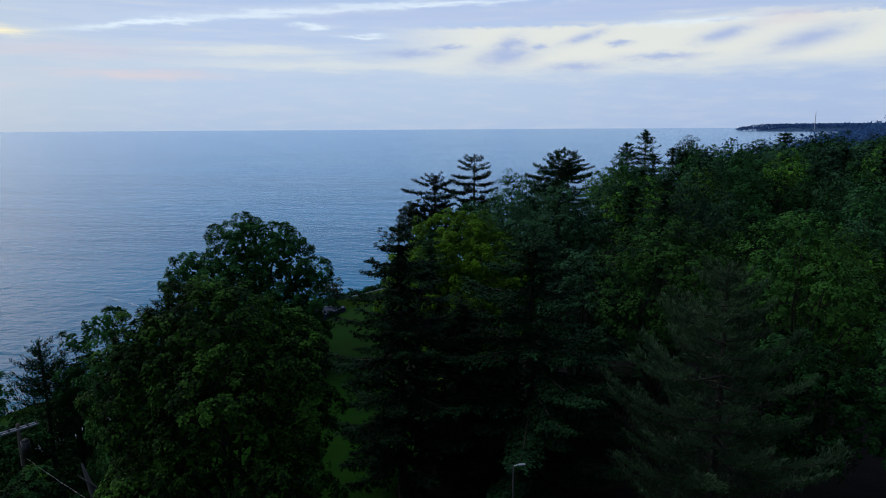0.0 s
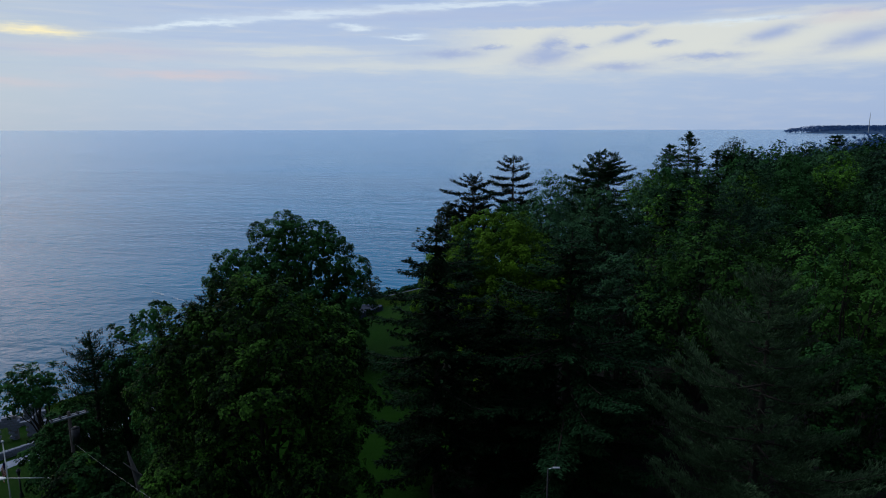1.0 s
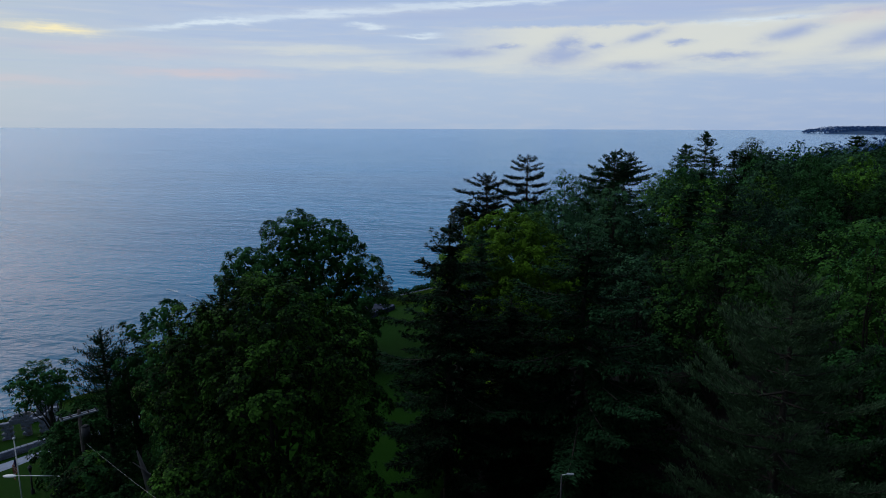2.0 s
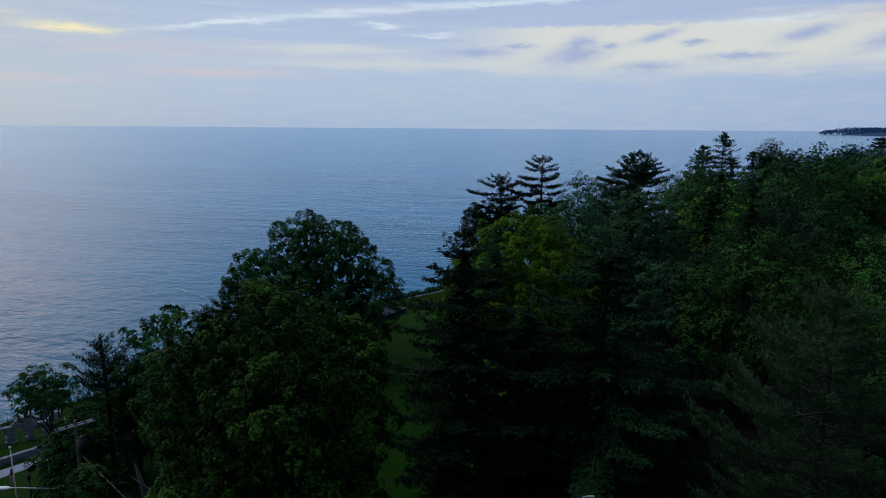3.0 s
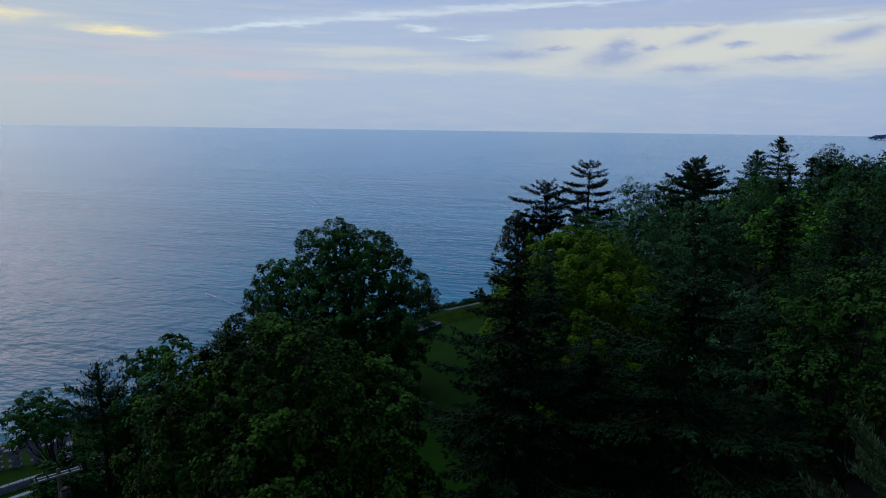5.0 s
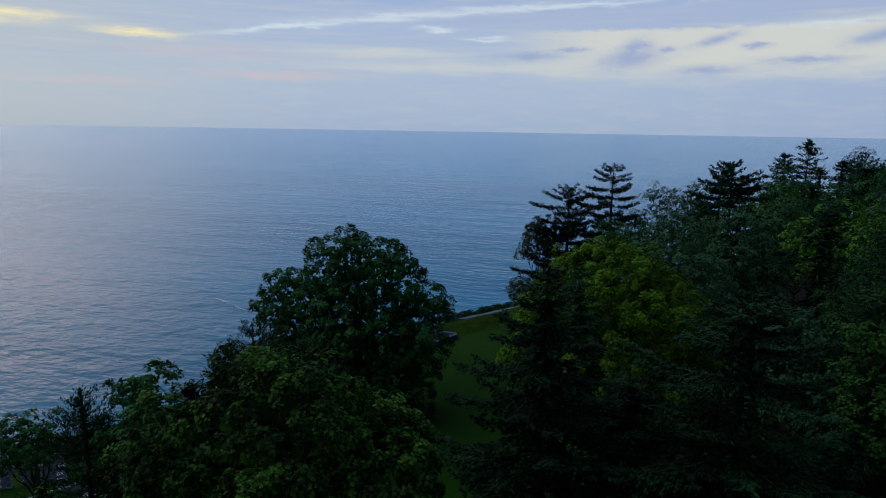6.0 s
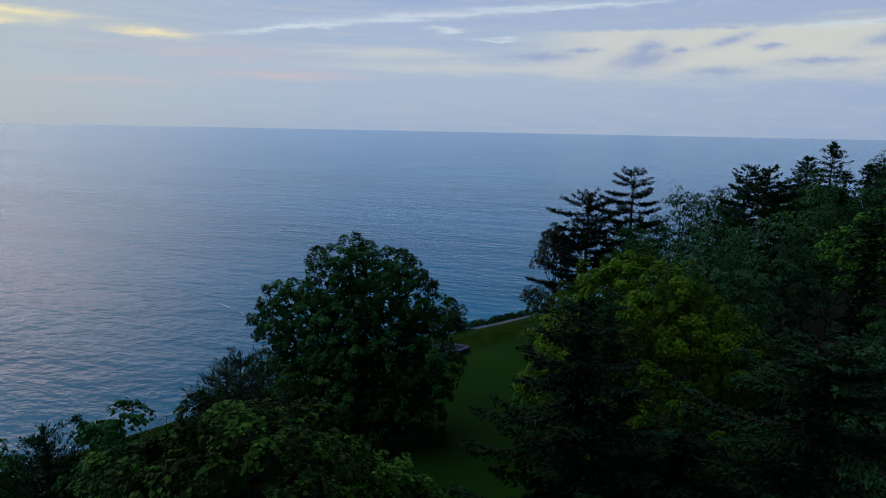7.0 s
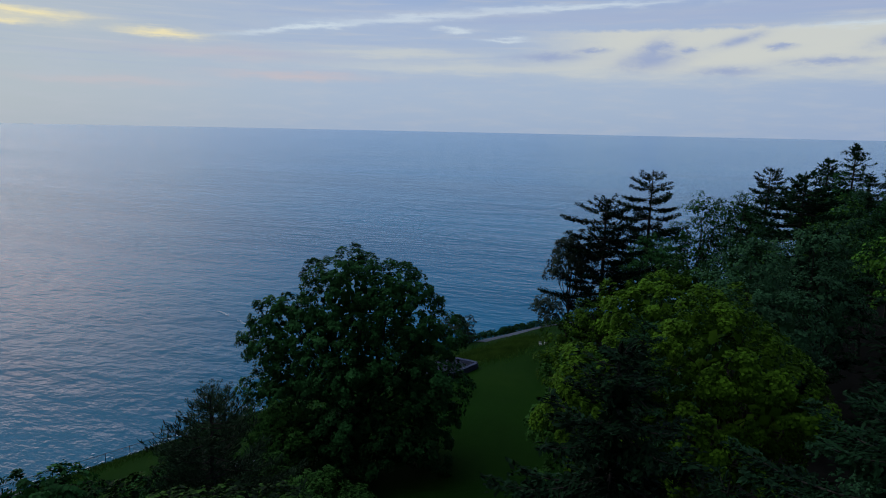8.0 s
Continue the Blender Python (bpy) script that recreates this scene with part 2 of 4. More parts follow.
def water_mat():
    m, t, b = surface("lake_water", 0.06, 0.5)
    p = world_pos(t)
    turn = t.nodes.new("ShaderNodeMapping")
    turn.inputs["Rotation"].default_value[2] = radians(14)
    t.links.new(p, turn.inputs[0])

    def waves(sx, sy, scale, detail, rough):
        k = t.nodes.new("ShaderNodeMapping")
        k.inputs["Scale"].default_value = (sx, sy, 1)
        t.links.new(turn.outputs[0], k.inputs[0])
        return noise_node(t, k.outputs[0], scale, detail, rough)

    swell = waves(0.45, 1.0, 0.1, 4, 0.55)
    chop = waves(0.55, 1.0, 0.34, 4, 0.6)
    ripple = waves(0.6, 1.0, 1.3, 2, 0.5)
    drift = waves(0.12, 1.0, 0.012, 4, 0.6)
    h = math_node(t, "ADD", math_node(t, "MULTIPLY", swell, 1.0), math_node(t, "ADD", math_node(t, "MULTIPLY", chop, 1.0), math_node(t, "MULTIPLY", ripple, 0.11)))
    gust = waves(0.3, 1.0, 0.035, 3, 0.6)
    h = math_node(t, "MULTIPLY", h, math_node(t, "ADD", math_node(t, "MULTIPLY", gust, 1.6), 0.2))
    n = t.nodes.new("ShaderNodeBump")
    n.inputs["Strength"].default_value, n.inputs["Distance"].default_value = 1.0, 0.4
    t.links.new(h, n.inputs["Height"])
    body = t.nodes.new("ShaderNodeBsdfDiffuse")
    t.links.new(ramp_node(t, drift, [(0.35, (0.001, 0.10, 0.18)), (0.65, (0.001, 0.155, 0.265))]), body.inputs["Color"])
    shine = t.nodes.new("ShaderNodeBsdfGlossy")
    shine.inputs["Color"].default_value = (0.70, 0.85, 1.0, 1.0)
    t.links.new(math_node(t, "ADD", math_node(t, "MULTIPLY", drift, 0.14), 0.09), shine.inputs["Roughness"])
    edge = t.nodes.new("ShaderNodeFresnel")
    edge.inputs["IOR"].default_value = 1.33
    mix = t.nodes.new("ShaderNodeMixShader")
    for target in (body, shine, edge):
        t.links.new(n.outputs[0], target.inputs["Normal"])
    t.links.new(edge.outputs[0], mix.inputs[0])
    t.links.new(body.outputs[0], mix.inputs[1])
    t.links.new(shine.outputs[0], mix.inputs[2])
    t.links.new(mix.outputs[0], t.nodes["Material Output"].inputs[0])
    return m


GRASS, WATER = grass_mat(), water_mat()


# ---- mesh helpers ----
def mesh_from(name, verts, faces, material, smooth=False):
    me = bpy.data.meshes.new(name)
    verts = np.asarray(verts, np.float32).reshape(-1, 3)
    faces = np.asarray(faces, np.int32)
    n, k = faces.shape
    me.vertices.add(len(verts))
    me.vertices.foreach_set("co", verts.ravel())
    me.loops.add(n * k)
    me.loops.foreach_set("vertex_index", faces.ravel())
    me.polygons.add(n)
    me.polygons.foreach_set("loop_start", np.arange(n, dtype=np.int32) * k)
    if smooth:
        me.polygons.foreach_set("use_smooth", np.ones(n, bool))
    me.update(calc_edges=True)
    me.materials.append(material)
    return me


def thing(name, x, y, z, label, category, group="", kind="", turn=0.0):
    ob = new(name)
    ob.matrix_basis = pose(x, y, z, 0, 0, turn)
    return tagged(ob, label, category, group, kind)


def part(name, data, parent, label=""):
    ob = new(name, data)
    ob.parent = parent
    return tagged(ob, label)


def bm_mesh(name, bm, material, smooth=False):
    me = bpy.data.meshes.new(name)
    for f in bm.faces:
        f.smooth = smooth
    bm.to_mesh(me)
    bm.free()
    me.materials.append(material)
    return me


def box_bm(bm, cx, cy, cz, sx, sy, sz, bevel=0.0, turn=0.0):
    r = bmesh.ops.create_cube(bm, size=1.0, matrix=pose(cx, cy, cz, 0, 0, turn) @ Matrix.Diagonal((sx, sy, sz, 1)))
    if bevel:
        edges = {e for v in r["verts"] for e in v.link_edges}
        bmesh.ops.bevel(bm, geom=list(edges), offset=bevel, segments=1, affect="EDGES")


def tube(points, radii, sides=7):
    """A tapered tube along points: vertices and quads."""
    pts = np.asarray(points, float)
    t = np.gradient(pts, axis=0)
    t /= np.linalg.norm(t, axis=1)[:, None] + 1e-9
    ref = np.where(np.abs(t[:, 2:3]) > 0.9, [[1.0, 0, 0]], [[0, 0, 1.0]])
    u = np.cross(t, ref)
    u /= np.linalg.norm(u, axis=1)[:, None] + 1e-9
    v = np.cross(t, u)
    a = np.linspace(0, 2 * np.pi, sides, endpoint=False)
    ring = pts[:, None] + np.asarray(radii)[:, None, None] * (np.cos(a)[None, :, None] * u[:, None] + np.sin(a)[None, :, None] * v[:, None])
    n = len(pts)
    i, j = np.meshgrid(np.arange(n - 1), np.arange(sides), indexing="ij")
    q = np.stack([i * sides + j, i * sides + (j + 1) % sides, (i + 1) * sides + (j + 1) % sides, (i + 1) * sides + j], -1).reshape(-1, 4)
    return ring.reshape(-1, 3), q


def join(parts):
    vs, fs, k = [], [], 0
    for v, f in parts:
        vs.append(v)
        fs.append(f + k)
        k += len(v)
    return np.concatenate(vs), np.concatenate(fs)


def unit(v):
    return v / (np.linalg.norm(v, axis=-1, keepdims=True) + 1e-9)


def blades(c, along, normal, length, width, fold=0.15):
    """One pointed, folded leaf (two triangles as a quad) for each place c."""
    along = unit(along)
    side = unit(np.cross(along, normal))
    nrm = np.cross(side, along)
    L, W = np.asarray(length).reshape(-1, 1), np.asarray(width).reshape(-1, 1)
    a = c - along * L * 0.5
    b = c + side * W * 0.5 + nrm * W * fold - along * L * 0.05
    d = c + along * L * 0.5
    e = c - side * W * 0.5 + nrm * W * fold - along * L * 0.05
    v = np.stack([a, b, d, e], 1).reshape(-1, 3)
    return v, np.arange(len(v)).reshape(-1, 4)


# ---- trees ----
def bough_layout(rng, lob, size):
    """Leafy boughs set apart over the outside of a crown's masses: centre, radius and outward way of each."""
    cs, rs, outs = np.zeros((0, 3)), np.zeros(0), []
    order = rng.permutation(len(lob))
    for k in order:
        l = lob[k]
        mean = float(np.prod(l[3:])) ** (1 / 3)
        want = int(4 * (mean / size) ** 2 * 1.5) + 4
        d = unit(rng.normal(size=(want * 2, 3)) + [0, 0, 0.15])
        d = d[d[:, 2] > -0.45]
        p = l[:3] + d * l[3:] * rng.uniform(0.8, 1.04, (len(d), 1))
        r = size * rng.uniform(0.62, 1.25, len(d))
        free = np.ones(len(d), bool)
        for j, o in enumerate(lob):
            if j != k:
                free &= (((p - o[:3]) / (o[3:] * 0.8)) ** 2).sum(1) > 1
        for q, rad, way in zip(p[free], r[free], d[free]):
            if len(cs) and (np.linalg.norm((cs - q) * [1, 1, 1.25], axis=1) < (rs + rad) * 0.6).any():
                continue
            cs, rs = np.vstack([cs, q]), np.append(rs, rad)
            outs.append(way)
    return cs, rs, np.array(outs)


def broadleaf_meshes(seed, lobes, base, leaves, leaf, material, clump=1.0, fork=0.35, trunk_r=0.4, inner=0.5, tufts=9):
    """Crown and trunk of a leafy tree. lobes: centre and radii of the boughs' masses, seen from the foot of the tree."""
    rng = np.random.default_rng(seed)
    lob = np.asarray(lobes, float)
    cs, rs, outs = bough_layout(rng, lob, clump * 1.3)
    axis_up = unit(outs * 0.65 + [0, 0, 0.75])
    share = rs ** 2 / (rs ** 2).sum()
    idx = rng.choice(len(cs), leaves, p=share)
    # every bough is a dome of tufts, full above and thin below
    tuft = unit(rng.normal(size=(len(cs), tufts, 3)) + axis_up[:, None] * 1.0)
    lift = rng.uniform(0.82, 1.16, (len(cs), tufts))
    pick = rng.integers(0, tufts, len(idx))
    td = tuft[idx, pick]
    local = unit(rng.normal(size=(len(idx), 3)) + td * 0.8 + [0, 0, 0.35])
    reach = rs[idx, None]
    pos = cs[idx] + td * reach * lift[idx, pick][:, None] * [0.82, 0.82, 0.62] + local * reach * 0.36 * rng.uniform(0.6, 1.1, (len(idx), 1))
    nrm = unit(local * 0.4 + td * 0.35 + outs[idx] * 0.6 + [0, 0, 0.4] + rng.normal(size=pos.shape) * 0.2)
    alo = unit(np.cross(nrm, rng.normal(size=pos.shape)) + local * 0.5 - [0, 0, 0.25])
    size = leaf * rng.uniform(0.6, 1.3, len(idx))
    bits = [blades(pos, alo, nrm, size, size * 0.82)]
    # shaded leaves fill the heart of each mass
    for l in lob:
        big = min(0.9, 0.3 * l[3])
        m = int(inner * 4.2 * l[3] * l[4] / big ** 2) + 6
        d2 = unit(rng.normal(size=(m, 3)))
        nrm2 = unit(d2 + rng.normal(size=(m, 3)) * 0.5)
        bits.append(blades(l[:3] + d2 * l[3:] * rng.uniform(0.3, 0.68, (m, 1)), np.cross(nrm2, rng.normal(size=(m, 3))), nrm2, big * rng.uniform(0.7, 1.3, m), big * rng.uniform(0.5, 0.9, m)))
    v, f = join(bits)
    crown = mesh_from("crown", v, f, material)
    top = lob[:, 2].max()
    fz = top * fork
    bits = []
    z = np.linspace(base, fz, 6)
    wob = np.cumsum(rng.normal(size=(6, 2)) * 0.12, axis=0)
    wob -= wob[0]
    stem = np.column_stack([wob, z])
    small = leaf > 0.5 or leaves < 7000
    bits.append(tube(stem, trunk_r * np.linspace(1.25, 0.8, 6) * np.array([1.25, 1, 1, 1, 1, 1]), 5 if small else 9))
    n = 4 if small else 7
    for l in lob:
        s = np.linspace(0, 1, n)[:, None]
        end = l[:3] + [0, 0, l[5] * 0.45]
        mid = stem[-1] + (end - stem[-1]) * [0.55, 0.55, 0.35]
        path = (1 - s) ** 2 * stem[-1] + 2 * s * (1 - s) * mid + s ** 2 * end
        path[1:-1] += rng.normal(size=(n - 2, 3)) * 0.12
        bits.append(tube(path, trunk_r * np.linspace(0.55, 0.08, n), 3 if small else 6))
        for _ in range(0 if small else 4):
            a = path[rng.integers(3, 6)]
            b = l[:3] + unit(rng.normal(size=3)) * l[3:] * 0.85
            q = a + (b - a) * s + np.sin(s * 3.1) * [0, 0, 0.3]
            bits.append(tube(q[::2], trunk_r * np.linspace(0.16, 0.03, 4), 4))
    v, f = join(bits)
    return mesh_from("trunk", v, f, BARK, True), crown


def random_lobes(seed, height, width, low=0.3, count=8):
    """Boughs of a free-standing or woodland crown."""
    rng = np.random.default_rng(seed)
    out = []
    zc, rz, r = height * (1 + low) / 2, height * (1 - low) / 2, width / 2
    out.append((0, 0, zc, r * 0.6, r * 0.6, rz * 0.8))
    for k in range(count):
        a = k * 2.4 + rng.uniform(-0.4, 0.4)
        u = rng.uniform(-0.75, 0.85)
        ring = math.sqrt(max(0.05, 1 - u * u)) * r * 0.62
        s = rng.uniform(0.32, 0.5)
        out.append((math.cos(a) * ring, math.sin(a) * ring, zc + u * rz * 0.72, r * s, r * s, min(rz * 0.4, r * s * 0.9)))
    out.append((rng.uniform(-0.1, 0.1) * r, rng.uniform(-0.1, 0.1) * r, height - r * 0.42, r * 0.42, r * 0.42, r * 0.4))
    return out


def conifer_meshes(seed, height, radius, style="spruce", step=0.7, fine=1.0, low=0.06, material=None, gaps=0.2, tufts=3, taper=0.17, thin=1.0, rise_by=1.0):
    """A spruce with drooping tiers, or a pine with long flat plumes of needles."""
    rng = np.random.default_rng(seed)
    spruce = style == "spruce"
    lean = rng.normal(size=2) * 0.15
    bits = [tube([(0, 0, -0.4), (0, 0, height * 0.3), (lean[0], lean[1], height * 0.7), (0, 0, height)],
                 [height * 0.018, height * 0.014, height * 0.008, 0.03], 8)]
    pos, alo, nrm, ln, wd = [], [], [], [], []
    z = height * low
    pitch = 0.42 * fine
    while z < height - 0.3:
        u = (z / height - low) / (1 - low)
        down = height - z
        if spruce:
            reach = radius * (1 - math.exp(-down / (height * 0.22))) + 0.2
            count = 8 if down > 3 else 6
        else:
            reach = radius * (1 - math.exp(-down / (height * taper))) * (0.75 + 0.25 * min(1, u * 3)) + 0.3
            count = 6 if down > 4 else 4
        a0 = rng.uniform(0, 6.28)
        for k in range(count):
            if rng.random() < (0.1 if spruce else gaps):
                continue
            a = a0 + k * 6.283 / count + rng.normal() * 0.22
            L = reach * (rng.uniform(0.6, 1.16) if spruce else rng.uniform(0.5, 1.2))
            n = max(4, int(L / pitch))
            s = np.linspace(0, 1, n)
            zb = z + rng.normal() * (0.16 if spruce else 0.15)
            if spruce:
                rise = 0.3 * max(0.0, 1 - down / 4) - 0.16 * min(1.0, down / 14)
                hz = zb + L * (rise * s - 0.07 * np.sin(s * 3.14) + 0.07 * s ** 3)
            else:
                hz = zb + L * (0.5 * max(0.0, 1 - down / 3.5) * s + rise_by * (rng.uniform(0.0, 0.16) * s + 0.16 * s ** 3) - 0.06 * np.sin(s * 3.1))
            bend = rng.normal() * 0.12 * s * L
            P = np.column_stack([math.cos(a) * s * L - math.sin(a) * bend, math.sin(a) * s * L + math.cos(a) * bend, hz])
            Q = P[:: max(1, n // 3)]
            bits.append(tube(Q, np.linspace(0.012 * L + 0.02, 0.012, len(Q)), 3 if fine > 1.2 else 4))
            T = unit(np.gradient(P, axis=0))
            S = unit(np.cross(T, [0, 0, 1.0]))
            first = 0.14 if spruce else 0.22
            # side sprays in loose bunches: the outline of a bough is feathered, not smooth
            bunch = 0.55 + 0.45 * np.sin(np.arange(n) * 6.283 * pitch / 1.5 + rng.uniform(0, 6.28)) if spruce else np.ones(n)
            for side in (-1, 1):
                if spruce:
                    tl = np.clip((0.34 * L * (1 - 0.8 * s) + 0.3) * (0.6 + 0.5 * bunch), 0.3, 2.1) * np.clip(s * 4, 0.35, 1)
                else:
                    tl = np.clip(0.34 * L * (1 - 0.75 * s) + 0.2, 0.3, 1.7)
                m = np.maximum(1, np.round(tl / pitch).astype(int))
                for r in range(int(m.max())):
                    ok = (m > r) & (s >= first)
                    if not ok.any():
                        continue
                    q = (r + 0.5) / m[ok]
                    td = unit(T[ok] * 0.75 + side * S[ok] * 0.8 + np.array([0, 0, -0.04 if spruce else 0.06]) + rng.normal(size=(ok.sum(), 3)) * 0.12)
                    c = P[ok] + td * (tl[ok] * q)[:, None] + rng.normal(size=(ok.sum(), 3)) * 0.05
                    if spruce:
                        c[:, 2] -= q ** 2 * tl[ok] * 0.22
                    for j in range(tufts):
                        if spruce:
                            cc = c + rng.normal(size=c.shape) * [0.16 * fine, 0.16 * fine, 0.07]
                            alo.append(unit(td - [0, 0, 0.12] + rng.normal(size=c.shape) * 0.3))
                            nrm.append(unit(np.array([0, 0, 1.0]) + rng.normal(size=c.shape) * 0.34))
                            ln.append(rng.uniform(0.32, 0.6, len(c)) * fine)
                            wd.append(rng.uniform(0.09, 0.16, len(c)) * fine * thin)
                        else:
                            cc = c + rng.normal(size=c.shape) * 0.14 * fine
                            alo.append(unit(td * 0.9 + [0, 0, 0.42 * rise_by] + rng.normal(size=c.shape) * 0.34))
                            nrm.append(unit(np.array([0, 0, 1.0]) + rng.normal(size=c.shape) * 0.6))
                            ln.append(rng.uniform(0.4, 0.7, len(c)) * fine)
                            wd.append(rng.uniform(0.09, 0.16, len(c)) * fine * thin)
                        pos.append(cc)
        z += step * (1.0 if spruce else 1.35) * rng.uniform(0.8, 1.2) * (1.0 if down > 5 else 0.42)
    # dead twigs and shaded needles close to the stem
    m = int(height * 26)
    zz = rng.uniform(low, 0.93, m) * height
    rr = radius * 0.34 * np.clip((height - zz) / (height * 0.5), 0, 1) * np.sqrt(rng.uniform(0.02, 1, m))
    aa = rng.uniform(0, 6.283, m)
    pos.append(np.column_stack([rr * np.cos(aa), rr * np.sin(aa), zz]))
    alo.append(unit(rng.normal(size=(m, 3)) * [1, 1, 0.4]))
    nrm.append(unit(rng.normal(size=(m, 3)) * 0.6 + [0, 0, 0.6]))
    ln.append(np.full(m, 0.9 if spruce else 0.55))
    wd.append(np.full(m, 0.35 if spruce else 0.14))
    m = 14
    pos.append(np.column_stack([rng.normal(size=(m, 2)) * 0.06, rng.uniform(height - 0.9, height + 0.1, m)]))
    alo.append(unit(rng.normal(size=(m, 3)) * 0.4 + [0, 0, 1]))
    nrm.append(unit(rng.normal(size=(m, 3))))
    ln.append(np.full(m, 0.5))
    wd.append(np.full(m, 0.12))
    v, f = blades(np.concatenate(pos), np.concatenate(alo), np.concatenate(nrm), np.concatenate(ln), np.concatenate(wd))
    crown = mesh_from("crown", v, f, material or (SPRUCE if spruce else PINE))
    v, f = join(bits)
    return mesh_from("trunk", v, f, BARK, True), crown


def plant(name, meshes, x, y, label, category="tree", group="", turn=0.0, z=None, sink=0.0):
    ob = thing(name, x, y, (ground_z(x, y) if z is None else z) - sink, label, category, group, turn=turn)
    part("trunk", meshes[0], ob)
    part("crown", meshes[1], ob)
    return ob


# ---- ground, lake ----
SHORE = np.array([(-900, -1000), (-300, -210), (-120, 8), (-62.5, 83), (-52.5, 96), (-19, 142), (-5, 155), (14, 168), (60, 222), (110, 290), (235, 440),
                  (545, 840), (1100, 1500), (1950, 2300), (2100, 2800), (1660, 3080), (1690, 3200), (2700, 3700), (4850, 4300)], float)


def inland(x, y):
    """Metres inland of the lake's edge; negative over the water."""
    p = np.stack(np.broadcast_arrays(np.asarray(x, float), np.asarray(y, float)), -1)
    best, sign = np.full(p.shape[:-1], 1e9), np.ones(p.shape[:-1])
    for a, b in zip(SHORE[:-1], SHORE[1:]):
        e = b - a
        t = np.clip(((p - a) @ e) / (e @ e), 0, 1)
        q = p - (a + t[..., None] * e)
        dist = np.hypot(q[..., 0], q[..., 1])
        s = np.sign(e[1] * q[..., 0] - e[0] * q[..., 1])
        near = dist < best
        best, sign = np.where(near, dist, best), np.where(near, s, sign)
    return best * sign


def ground_z(x, y):
    d = inland(x, y)
    reach = 25 + 25 * np.clip((108 - np.asarray(y, float)) / 25, 0, 1)
    top = -6.0 * np.clip(1 - d / reach, 0, 1) ** 1.5
    bank = LAKE - 3.0 + np.clip((d + 2.5) / 5.0, 0, 1) * 6.0
    z = np.where(d > 2.5, top + 0.75 * np.clip(1 - (d - 2.5) / 6, 0, 1) * 0, bank)
    z = np.where((d > 2.0) & (d < 6.0), np.minimum(top, LAKE + 3.0 + (d - 2.0) * 0.5), z)
    far = np.clip((np.asarray(y) - 1200) / 1500, 0, 1) * np.clip(d / 120, 0, 1) * 2
    rise = np.clip((d - 30) / 70, 0, 1)
    z = z + far + 11.0 * rise * rise * (3 - 2 * rise) * np.clip((np.asarray(y, float) - 105) / 70, 0, 1)
    return float(z) if np.ndim(z) == 0 else z


def axis(fine_lo, fine_hi, pitch, lo, hi):
    mid = list(np.arange(fine_lo, fine_hi + pitch, pitch))
    grow, left, right = pitch, [], []
    v = mid[-1]
    while v < hi:
        grow *= 1.12
        v = min(hi, v + grow)
        right.append(v)
    grow, v = pitch, mid[0]
    while v > lo:
        grow *= 1.12
        v = max(lo, v - grow)
        left.append(v)
    return np.array(left[::-1] + mid + right)


def sheet(name, xs, ys, zf, material):
    X, Y = np.meshgrid(xs, ys, indexing="ij")
    v = np.column_stack([X.ravel(), Y.ravel(), zf(X, Y).ravel()])
    i, j = np.meshgrid(np.arange(len(xs) - 1), np.arange(len(ys) - 1), indexing="ij")
    a = i * len(ys) + j
    return mesh_from(name, v, np.stack([a, a + len(ys), a + len(ys) + 1, a + 1], -1).reshape(-1, 4), material, True)


def ground_height(X, Y):
    return ground_z(X, Y) + 0.06 * np.sin(X * 0.4 + np.sin(Y * 0.23)) * np.cos(Y * 0.31)


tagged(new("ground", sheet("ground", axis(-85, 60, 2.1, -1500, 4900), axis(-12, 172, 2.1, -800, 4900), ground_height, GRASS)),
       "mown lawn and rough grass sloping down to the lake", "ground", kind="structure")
tagged(new("water", sheet("water", axis(-200, 60, 20, -4900, 4900), axis(0, 300, 20, -1500, 4850), lambda X, Y: X * 0 + LAKE, WATER)),
       "wind-rippled blue lake reaching to the horizon", "lake", kind="structure")


# ---- the trees by the lawn ----
MAPLE = [(0, 0, 11, 6.8, 6, 7.5), (-0.8, 0, 18.2, 4.4, 4.2, 4.2), (3.4, 1, 17.4, 4.2, 4.0, 4.0), (-3.8, -0.5, 14.6, 3.8, 3.6, 3.4), (7.0, 0.5, 13.6, 3.6, 3.4, 3.4),
         (-7.8, -1, 12.2, 3.4, 3.2, 3.0), (-8.0, 0, 15.4, 2.8, 2.6, 2.6), (-5.0, -2.5, 9, 4.0, 3.4, 3.6), (7.2, -1.5, 9.2, 4.0, 3.6, 3.6), (1.5, -4, 11, 3.8, 3.2, 3.4), (7.0, 0.0, 5.2, 3.4, 3.4, 3.2),
         (-8.6, 0, 6.4, 3.8, 3.6, 3.6), (-7.0, -2, 2.8, 3.6, 3.4, 2.8), (6.4, -1, 2.4, 3.0, 3.2, 2.2), (0, -3, 2.6, 4.5, 4, 2.6), (0, 4.5, 12, 4.0, 3.4, 3.8),
         (1, -4.5, 5.5, 3.8, 3.4, 3.2), (-3, 3.5, 8, 4.2, 3.7, 3.2), (5, -4, 3.6, 3.6, 3.4, 3.0), (-4.5, -4.5, 3.6, 3.6, 3.2, 3.0)]
plant("maple_tree", broadleaf_meshes(11, MAPLE, -0.3, 76000, 0.29, LEAF_DARK, 1.05, 0.3, 0.5, 2.2), -21.6, 90, "tall dark green maple with a domed leafy crown beside the lawn")
